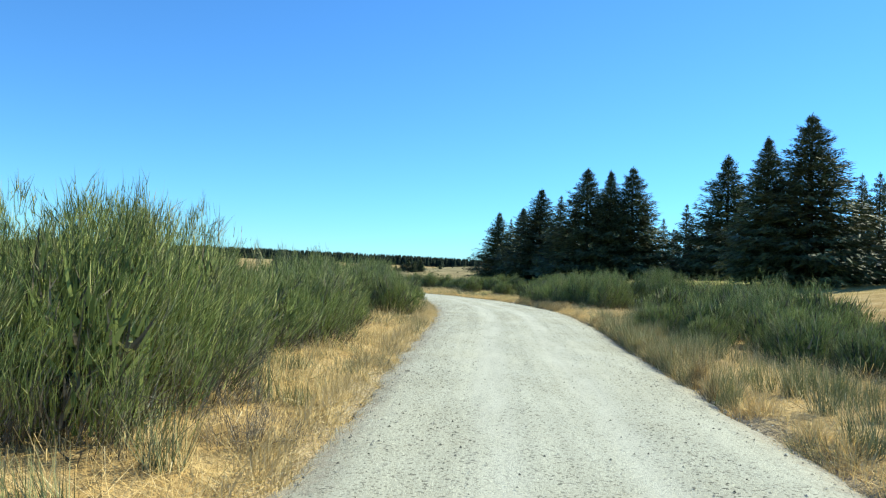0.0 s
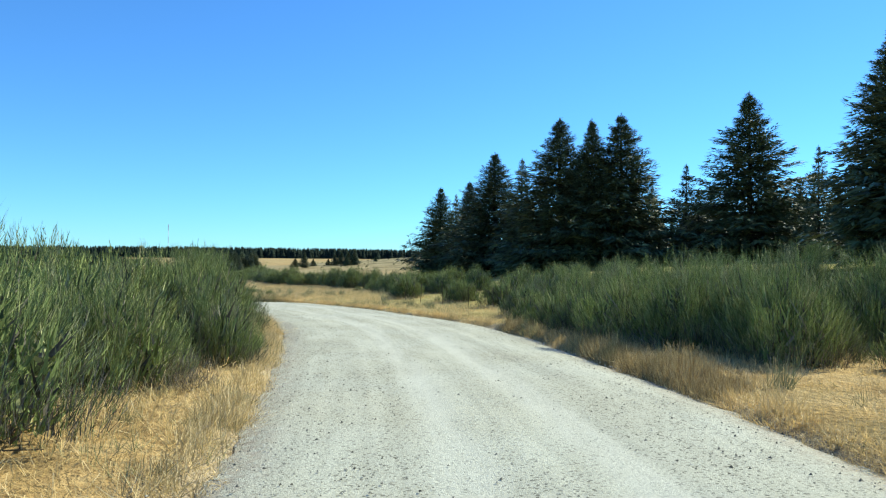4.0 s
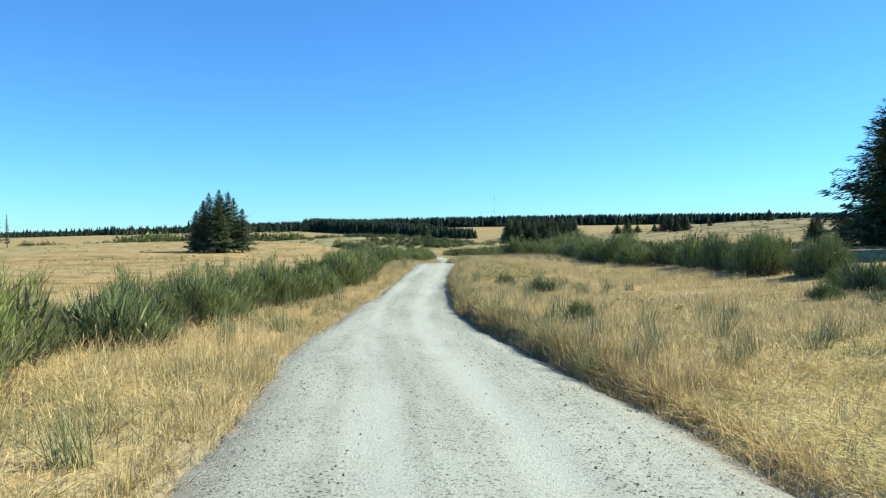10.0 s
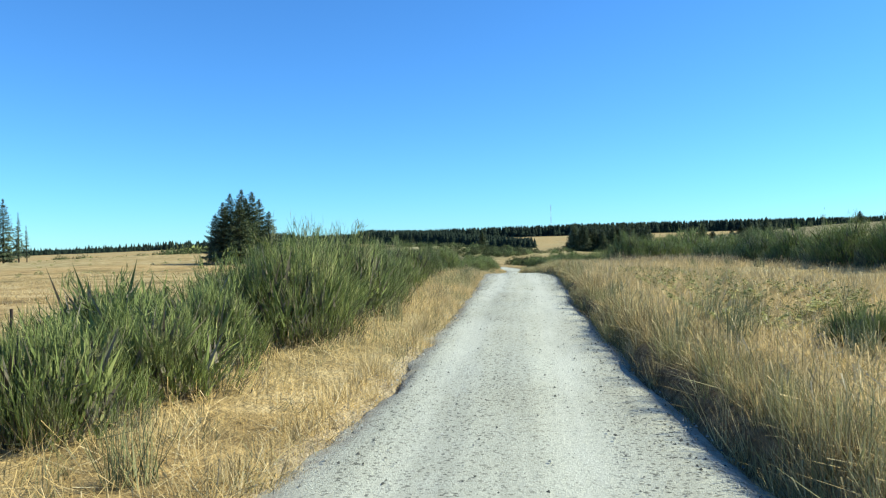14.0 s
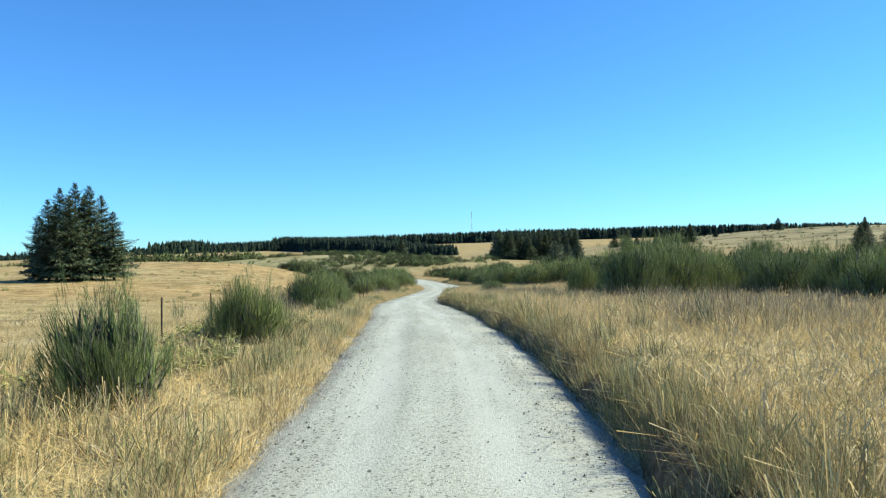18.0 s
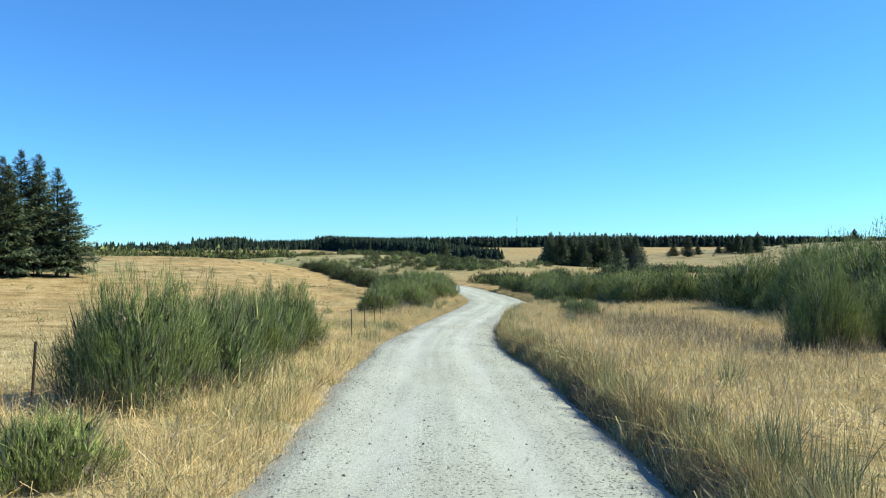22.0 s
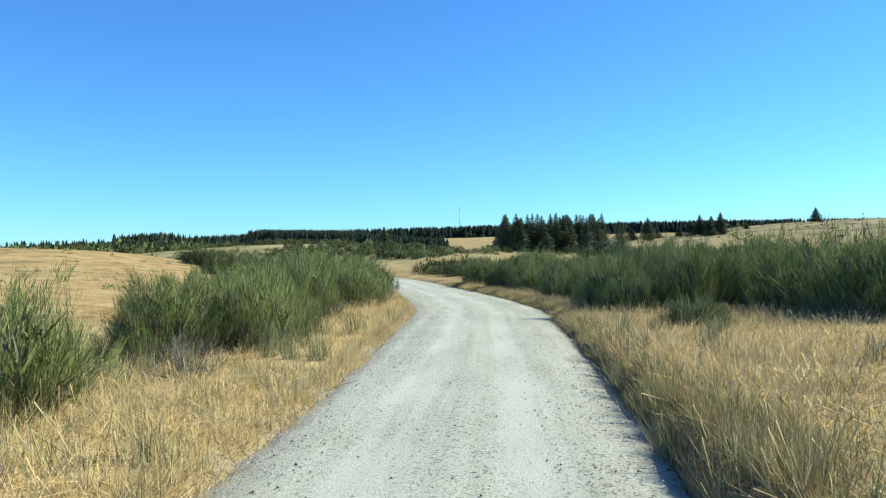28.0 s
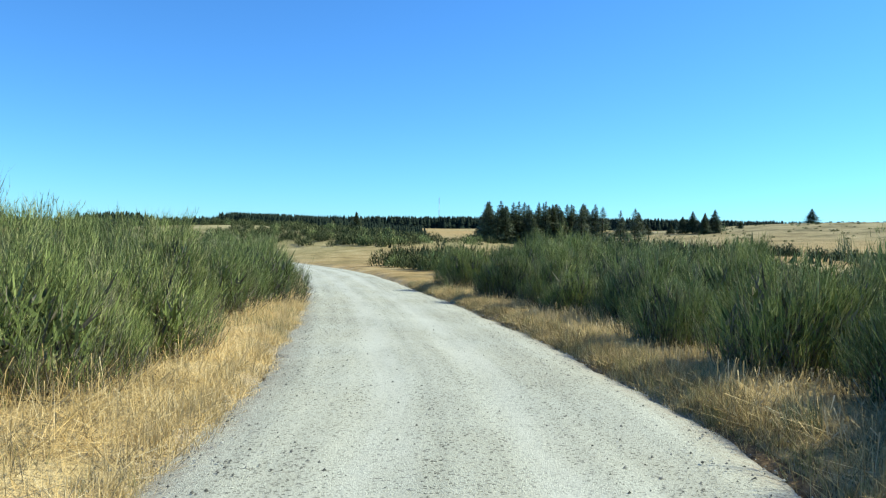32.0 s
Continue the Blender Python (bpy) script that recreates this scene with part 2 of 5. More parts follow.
def bark_material():
    m, t, b = material("fir_bark", 0.95, 0.1)
    n = noise_at(t, 9, 6, stretch=(1, 1, 0.2))
    t.links.new(ramp(t, n, [(0.3, (0.03, 0.026, 0.02)), (0.7, (0.085, 0.07, 0.055))]), b.inputs["Base Color"])
    bump(t, b, n, 0.8, 0.05)
    return m


GROUND = ground_material()
ROAD = road_material()
STONE = island_material("loose_stone", [(0, (0.05, 0.05, 0.046)), (0.5, (0.20, 0.195, 0.175)), (1, (0.50, 0.49, 0.44))], 0.9)
DEAD = island_material("dead_weed", [(0, (0.14, 0.105, 0.07)), (0.5, (0.30, 0.23, 0.145)), (0.85, (0.48, 0.38, 0.24)), (1, (0.66, 0.56, 0.38))], 0.85, 0.1, 0.15, up=0.5)
STRAW = island_material("dry_grass", [(0, (0.48, 0.35, 0.155)), (0.25, (0.68, 0.50, 0.235)), (0.75, (0.81, 0.625, 0.335)), (1, (0.86, 0.74, 0.50))], 0.75, 0.1, 0.2, up=0.7, patches=((0.74, 0.73, 0.70), (1.24, 1.16, 1.03)))
WEED = island_material("grey_green_weed", [(0, (0.17, 0.165, 0.072)), (0.45, (0.31, 0.30, 0.13)), (0.8, (0.48, 0.42, 0.21)), (1, (0.66, 0.55, 0.32))], 0.8, 0.1, 0.2, up=0.5)
THATCH = island_material("brown_weed", [(0, (0.16, 0.115, 0.055)), (0.4, (0.32, 0.235, 0.115)), (0.75, (0.54, 0.41, 0.20)), (1, (0.72, 0.58, 0.33))], 0.8, 0.1, 0.15, up=0.4)
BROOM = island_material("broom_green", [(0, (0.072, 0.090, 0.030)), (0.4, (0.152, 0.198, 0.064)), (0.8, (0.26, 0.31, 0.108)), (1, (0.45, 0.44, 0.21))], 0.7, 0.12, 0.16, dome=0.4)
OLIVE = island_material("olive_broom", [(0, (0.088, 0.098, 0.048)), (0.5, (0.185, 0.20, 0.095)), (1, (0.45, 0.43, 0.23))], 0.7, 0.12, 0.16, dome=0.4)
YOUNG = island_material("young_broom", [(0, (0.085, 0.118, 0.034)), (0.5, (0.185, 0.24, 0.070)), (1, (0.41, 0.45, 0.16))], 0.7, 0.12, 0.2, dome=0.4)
# Grey-brown twig wood, also dark enough to paint the bush's shade gaps.
TWIG_SHADE = island_material("grey_twigs_shade", [(0, (0.06, 0.052, 0.04)), (0.5, (0.13, 0.115, 0.088)), (1, (0.27, 0.24, 0.19))], 0.85, 0.1, 0.0, dome=0.3)
FAR_BROOM = island_material("far_broom", [(0, (0.038, 0.046, 0.018)), (0.5, (0.080, 0.096, 0.036)), (1, (0.15, 0.158, 0.064))], 0.8, 0.1, 0.0, dome=0.4)
SHOOT = island_material("broom_shoot", [(0, (0.13, 0.13, 0.052)), (0.5, (0.26, 0.265, 0.10)), (1, (0.42, 0.39, 0.19))], 0.65, 0.2, 0.10, up=0.35)
BROOM_WOOD = island_material("broom_wood", [(0, (0.12, 0.10, 0.08)), (1, (0.40, 0.35, 0.28))], 0.9)
FERN = island_material("bracken", [(0, (0.17, 0.18, 0.055)), (0.6, (0.35, 0.345, 0.115)), (1, (0.54, 0.49, 0.22))], 0.7, 0.2, 0.2, up=0.45)
NEEDLE = island_material("fir_needles", [(0, (0.038, 0.056, 0.031)), (0.5, (0.088, 0.118, 0.058)), (1, (0.18, 0.205, 0.095))], 0.6, 0.3, 0.05, dome=0.4)
BARK = bark_material()
FAR_NEEDLE = island_material("far_forest", [(0, (0.014, 0.023, 0.018)), (1, (0.032, 0.047, 0.031))], 0.9, 0.05)
STEEL, _t, _b = material("rusty_steel", 0.7, 0.4)
_t.links.new(ramp(_t, noise_at(_t, 30, 4), [(0.35, (0.045, 0.04, 0.036)), (0.7, (0.15, 0.09, 0.06))]), _b.inputs["Base Color"])
_b.inputs["Metallic"].default_value = 0.4
WHITE, _t, _b = material("white_paint", 0.6, 0.3)
_t.links.new(ramp(_t, noise_at(_t, 0.8, 4), [(0.3, (0.66, 0.66, 0.64)), (0.7, (0.82, 0.82, 0.80))]), _b.inputs["Base Color"])
ROOF, _t, _b = material("grey_roof", 0.8, 0.2)
_t.links.new(ramp(_t, noise_at(_t, 1.5, 4), [(0.3, (0.16, 0.16, 0.17)), (0.7, (0.27, 0.27, 0.28))]), _b.inputs["Base Color"])
RED, _t, _b = material("red_mast_paint", 0.6, 0.3)
_t.links.new(ramp(_t, noise_at(_t, 0.5, 3), [(0.3, (0.30, 0.07, 0.05)), (0.7, (0.40, 0.11, 0.08))]), _b.inputs["Base Color"])
DEADWOOD, _t, _b = material("weathered_wood", 0.9, 0.1)
_t.links.new(ramp(_t, noise_at(_t, 6, 5, stretch=(1, 1, 0.2)), [(0.3, (0.14, 0.12, 0.10)), (0.7, (0.34, 0.31, 0.27))]), _b.inputs["Base Color"])


# ---- ground ----
PROFILE_Y = [-300, 0, 15, 35, 50, 70, 80, 92, 100, 108, 120, 137, 150, 165, 177, 190, 214, 250, 300, 450, 800, 5000]
PROFILE_Z = [0, 0, 0.2, 0.4, 0.22, 0.23, 0, -0.7, -0.9, -0.75, -0.43, -0.45, -0.77, -1.55, -2.0, -2.45, -3.14, -3.8, -4.3, -4.3, -3.8, -2]
CENTRE_X = [-22, -10.9, -5.2, 0.44, 6.72, 12.9, 17.1, 17.06, 16.0, 14.5, 12.76, 11.52, 10.97, 10.55, 10.17, 9.67, 8.87, 7.93, 6.81, 5.69, 5.37, 5.51, 5.99, 6.25, 6.2, 2.4, -5.7, -22, -50, -90, -150]
CENTRE_Y = [-75, -38.5, -20.4, -2.2, 15.7, 33.7, 52.5, 62.2, 71.8, 81.2, 90.5, 99.9, 109.4, 118.9, 128.4, 137.8, 147.3, 156.8, 166.2, 175.7, 185.2, 194.7, 204.2, 213.7, 226, 251, 285, 318, 342, 358, 372]
HALF = [2.7, 2.7, 2.77, 2.83, 3.1, 3.52, 4.05, 3.61, 2.92, 2.82, 2.88, 2.35, 1.86, 1.72, 1.91, 2.14, 2.17, 2.33, 2.58, 2.35, 2.27, 2.39, 2.68, 2.95, 3.15, 3.2, 3.0, 2.6, 2.5, 2.5, 2.5]
# swells of the land: x, y, height, spread along x and y
SWELLS = [(-70, 295, 4.6, 55, 60), (62, 55, 3.2, 30, 40), (240, 640, 12.3, 105, 130), (430, 640, 7, 120, 150), (-45, 395, 4.6, 45, 42),
          (250, 1500, 23, 650, 360), (36, 170, 1.7, 16, 70), (-420, 1100, 5, 250, 200), (-260, 330, 2.5, 110, 90), (700, 900, 10, 260, 300)]


def smooth_curve(values, per=12):
    """Catmull-Rom through the values."""
    v = np.array(values, float)
    v = np.concatenate([[2 * v[0] - v[1]], v, [2 * v[-1] - v[-2]]])
    t = np.linspace(0, 1, per, endpoint=False)
    out = []
    for a, b, c, d in zip(v, v[1:], v[2:], v[3:]):
        out.append(0.5 * (2 * b + (c - a) * t + (2 * a - 5 * b + 4 * c - d) * t * t + (3 * b - a - 3 * c + d) * t ** 3))
    return np.concatenate(out + [[v[-2]]])


RX, RY, RW = smooth_curve(CENTRE_X), smooth_curve(CENTRE_Y), smooth_curve(HALF)
RS = np.concatenate([[0], np.cumsum(np.hypot(np.diff(RX), np.diff(RY)))])
_i0 = int(np.argmin(np.abs(RY + 0.0)[:120]))
RS -= RS[_i0]
_tx, _ty = np.gradient(RX, RS), np.gradient(RY, RS)
_n = np.hypot(_tx, _ty)
RNX, RNY = _ty / _n, -_tx / _n           # to the right of the way


def road_at(s, off):
    """World x, y of points at a distance along the road and to the right of its middle."""
    return np.interp(s, RS, RX) + off * np.interp(s, RS, RNX), np.interp(s, RS, RY) + off * np.interp(s, RS, RNY)


def half_width(s):
    return np.interp(s, RS, RW)


def wobble(x, y, size, seed=0.0):
    """Cheap smooth unevenness between -1 and 1."""
    a, b = x / size + seed * 1.7, y / size - seed * 2.3
    return (np.sin(a * 1.3 + 1.7 * np.sin(b * 0.9 + seed)) + np.sin(b * 1.7 + 1.3 * np.sin(a * 1.1 + 2.1)) + np.sin((a + b) * 0.8 + seed)) / 3


def road_gap(x, y):
    """Distance to the road's middle and the half width there."""
    x, y = np.asarray(x, float), np.asarray(y, float)
    d = np.full(x.shape, 1e9)
    w = np.full(x.shape, 2.5)
    for i in range(0, len(RX), 1 if x.size < 400000 else 2):
        e = np.hypot(x - RX[i], y - RY[i])
        near = e < d
        d = np.where(near, e, d)
        w = np.where(near, RW[i], w)
    return d, w


def height(x, y, bed=True):
    """The land's height."""
    x, y = np.asarray(x, float), np.asarray(y, float)
    z = np.interp(y, PROFILE_Y, PROFILE_Z)
    z = sum(np.interp(y + k, PROFILE_Y, PROFILE_Z) for k in (-4, -2, 0, 2, 4)) / 5
    lift = np.zeros_like(z)
    for cx, cy, a, sx, sy in SWELLS:
        lift = lift + a * np.exp(-0.5 * ((x - cx) / sx) ** 2 - 0.5 * ((y - cy) / sy) ** 2)
    d, w = road_gap(x, y)
    out = np.maximum(d - w, 0)
    lift = lift * (1 - np.exp(-(out / 22.0) ** 2))
    rough = 0.10 * wobble(x, y, 3.1) + 0.35 * wobble(x, y, 17, 2.0)
    z = z + lift + rough * (1 - np.exp(-(out / 5.0) ** 2)) + 0.14 * (1 - np.exp(-(out / 0.7) ** 2)) * np.exp(-(out / 9.0) ** 2)
    east = (x > np.interp(y, RY, RX)) * np.interp(y, [78, 88, 202, 216], [0.0, 1.0, 1.0, 0.2]) * (y < 300)
    z = z + 0.31 * east * np.clip((out - 0.08) / 0.2, 0, 1) * np.exp(-(out / 14.0) ** 2)
    if bed:
        z = z - 0.25 * np.clip((w - d + 0.28) / 0.6, 0, 1)
    return z


def sheet(name, X, Y, Z, mat, uv=None):
    """A grid of points as a smooth mesh."""
    r, c = X.shape
    me = bpy.data.meshes.new(name)
    co = np.stack([X, Y, Z], -1).reshape(-1, 3)
    i = np.arange(r * c).reshape(r, c)
    q = np.stack([i[:-1, :-1], i[:-1, 1:], i[1:, 1:], i[1:, :-1]], -1).reshape(-1, 4)
    me.vertices.add(len(co))
    me.vertices.foreach_set("co", co.ravel())
    me.loops.add(q.size)
    me.loops.foreach_set("vertex_index", q.ravel())
    me.polygons.add(len(q))
    me.polygons.foreach_set("loop_start", np.arange(0, q.size, 4))
    me.polygons.foreach_set("use_smooth", np.ones(len(q), bool))
    me.update(calc_edges=True)
    if uv is not None:
        layer = me.uv_layers.new(name="UVMap")
        layer.data.foreach_set("uv", uv.reshape(-1, 2)[q.ravel()].ravel())
    me.materials.append(mat)
    return me


def spaced(fine_a, fine_b, step, far_a, far_b, grow=1.16):
    v = list(np.arange(fine_a, fine_b, step))
    k, p = step, fine_b
    while p < far_b:
        v.append(p)
        k *= grow
        p += k
    v.append(far_b)
    k, p = step, fine_a
    while p > far_a:
        k *= grow
        p -= k
        v.insert(0, max(p, far_a))
    return np.array(v)


gx = spaced(-22, 40, 0.31, -4600, 4600, 1.13)
gy = spaced(-16, 262, 0.8, -4600, 4600, 1.13)
GX, GY = np.meshgrid(gx, gy)
ground_me = sheet("ground", GX, GY, height(GX, GY), GROUND)
_d, _w = road_gap(GX, GY)
ground_me.attributes.new("shoulder", "FLOAT", "POINT").data.foreach_set("value", (0.75 * np.clip(1.15 - (_d - _w) / (0.40 + 0.25 * wobble(GX, GY, 1.9, 2.5)), 0, 1)).ravel().astype(np.float32))
tagged(new("ground", ground_me), "rolling pasture of dry golden grass with greener patches", "ground", kind="structure")

rs = np.arange(RS[0], RS[-1], 0.18)
ro = np.sin(np.linspace(-1, 1, 29) * 1.5708)
S, O = np.meshgrid(rs, ro, indexing="ij")
edge = np.abs(O) ** 6
W = half_width(S) + edge * (0.16 * wobble(S, O * 3, 1.9, 4.0) + 0.07 * wobble(S, O * 9, 0.6, 1.0) + 0.06 * wobble(S, O * 7, 0.17, 3.0))
QX, QY = road_at(S, O * W)
QZ = sum(np.interp(QY + k, PROFILE_Y, PROFILE_Z) for k in (-4, -2, 0, 2, 4)) / 5
ruts = -0.025 * (np.exp(-((np.abs(O * W + 0.1) - 0.85) / 0.32) ** 2)) + 0.02 * wobble(QX, QY, 0.9, 3.0)
QZ = QZ + 0.05 * (1 - O ** 2) + ruts - 0.10 * np.clip((np.abs(O) - 0.80) / 0.20, 0, 1) ** 1.5 + 0.02 * edge * wobble(QX, QY, 0.16, 5.0)
road_me = sheet("road", QX[:, ::-1], QY[:, ::-1], QZ[:, ::-1], ROAD, np.stack([(O * W)[:, ::-1], S[:, ::-1]], -1))
# Edge mask for the soil and the edge shade painted with it.
road_me.attributes.new("soil_shade", "FLOAT", "POINT").data.foreach_set("value", np.clip((np.abs(O) - 0.80) / 0.17, 0, 1)[:, ::-1].ravel().astype(np.float32))
tagged(new("road", road_me), "pale grey gravel track with faint wheel ruts", "road", kind="structure")


def earth_material():
    m, t, b = material("dry_earth", 1.0, 0.05)
    n = noise_at(t, 9.0, 5)
    t.links.new(ramp(t, n, [(0.3, (0.075, 0.047, 0.025)), (0.7, (0.27, 0.18, 0.095))]), b.inputs["Base Color"])
    bump(t, b, n, 0.9, 0.06)
    return m


bs = np.arange(86, 262, 0.22)
B_S, B_K = np.meshgrid(bs, np.arange(5), indexing="ij")
jag = 0.14 * wobble(B_S, B_S * 0.3, 0.9, 2.0) + 0.05 * wobble(B_S, B_K * 5.0, 0.3, 6.0)
b_out = np.array([-0.10, 0.02, 0.06, 0.22, 0.75])[B_K] + jag
b_z = np.array([-0.20, 0.04, 0.20, 0.31, 0.06])[B_K] + 0.05 * wobble(B_S, B_K * 3.0, 0.5, 1.0)
BX, BY = road_at(B_S, half_width(B_S) + b_out)
road_z = sum(np.interp(BY + k, PROFILE_Y, PROFILE_Z) for k in (-4, -2, 0, 2, 4)) / 5
fade = np.interp(B_S, [86, 92, 206, 220], [0.0, 1.0, 1.0, 0.2])
BZ = np.where(B_K == 4, height(BX, BY) - 0.06, road_z + b_z * fade - 0.12 * (1 - fade))
tagged(new("road_bank", sheet("road_bank", BX[:, ::-1], BY[:, ::-1], BZ[:, ::-1], earth_material())), "low crumbling bank of dry brown earth along the track", "bank", kind="structure")


# ---- plant meshes ----
def raw_mesh(name, verts, faces3, mats, slots=None, smooth=False, dome=None):
    me = bpy.data.meshes.new(name)
    v, f = np.asarray(verts, np.float32).reshape(-1, 3), np.asarray(faces3, np.int32).reshape(-1, 3)
    me.vertices.add(len(v))
    me.vertices.foreach_set("co", v.ravel())
    me.loops.add(f.size)
    me.loops.foreach_set("vertex_index", f.ravel())
    me.polygons.add(len(f))
    me.polygons.foreach_set("loop_start", np.arange(0, f.size, 3))
    if smooth:
        me.polygons.foreach_set("use_smooth", np.ones(len(f), bool))
    for m in mats:
        me.materials.append(m)
    if slots is not None:
        me.polygons.foreach_set("material_index", np.asarray(slots, np.int32))
    me.update(calc_edges=True)
    if dome is not None:
        me.attributes.new("dome", "FLOAT_VECTOR", "POINT").data.foreach_set("vector", np.asarray(dome, np.float32).ravel())
    return me


def unit(v):
    return v / np.maximum(np.linalg.norm(v, axis=1), 1e-6)[:, None]


def spikes(base, tip, width, rng):
    """Thin straight shoots: one triangle each."""
    n = len(base)
    d = tip - base
    ang = rng.uniform(0, 2 * np.pi, n)
    side = np.stack([np.cos(ang), np.sin(ang), np.zeros(n)], 1)
    side -= d * (np.sum(side * d, 1) / np.maximum(np.sum(d * d, 1), 1e-9))[:, None]
    side /= np.maximum(np.linalg.norm(side, axis=1), 1e-6)[:, None]
    side *= np.asarray(width).reshape(-1, 1) * 0.5
    v = np.stack([base - side, base + side, tip], 1)
    return v.reshape(-1, 3), np.arange(n * 3).reshape(-1, 3)


def joined(*sets):
    vs, fs, k = [], [], 0
    for v, f in sets:
        vs.append(v)
        fs.append(f + k)
        k += len(v)
    return np.concatenate(vs), np.concatenate(fs)


def tubes(a, b, ra, rb, sides=4):
    """Tapered open tubes between points."""
    n = len(a)
    d = b - a
    d = d / np.maximum(np.linalg.norm(d, axis=1), 1e-9)[:, None]
    ref = np.where(np.abs(d[:, 2:3]) > 0.9, np.array([[1.0, 0, 0]]), np.array([[0, 0, 1.0]]))
    u = np.cross(d, ref)
    u /= np.linalg.norm(u, axis=1)[:, None]
    w = np.cross(d, u)
    ang = np.linspace(0, 2 * np.pi, sides, endpoint=False)
    ring = u[:, None] * np.cos(ang)[None, :, None] + w[:, None] * np.sin(ang)[None, :, None]
    v = np.concatenate([a[:, None] + ring * np.reshape(ra, (-1, 1, 1)), b[:, None] + ring * np.reshape(rb, (-1, 1, 1))], 1)
    o = np.arange(n)[:, None, None] * 2 * sides
    k = np.arange(sides)
    k2 = (k + 1) % sides
    q = np.concatenate([np.stack([k, k2, k2 + sides], 1), np.stack([k, k2 + sides, k + sides], 1)])
    return v.reshape(-1, 3), (o + q[None]).reshape(-1, 3)


def part(name, me, parent, label=""):
    ob = new(name, me)
    ob.parent = parent
    return tagged(ob, label)


def grass_mesh(name, x, y, tall, mat, per, width, spread, seed, lean=0.35, heads=0.0):
    """Tufts at x, y, each of so many blades."""
    rng = np.random.default_rng(seed)
    n = len(x)
    x, y, tall = np.repeat(x, per), np.repeat(y, per), np.repeat(tall, per)
    m = len(x)
    ang, r = rng.uniform(0, 2 * np.pi, m), spread * np.sqrt(rng.random(m))
    bx, by = x + r * np.cos(ang), y + r * np.sin(ang)
    h = tall * rng.uniform(0.55, 1.15, m)
    z = height(bx, by) - 0.03
    tuft = np.repeat(rng.uniform(0, 2 * np.pi, n), per)
    la = tuft + rng.normal(0, 0.9, m)
    ln = h * lean * np.abs(rng.normal(0.6, 0.5, m))
    base = np.stack([bx, by, z], 1)
    tip = base + np.stack([np.cos(la) * ln, np.sin(la) * ln, h * np.sqrt(np.maximum(1 - (ln / h) ** 2 * 0.6, 0.2))], 1)
    head = rng.random(m) < heads
    low, high = np.where(head[:, None], tip, base), np.where(head[:, None], base + (tip - base) * 0.35, tip)
    v, f = spikes(low, high, width * np.where(head, 1.15, 1.0) * rng.uniform(0.6, 1.4, m), rng)
    return raw_mesh(name, v, f, [mat])


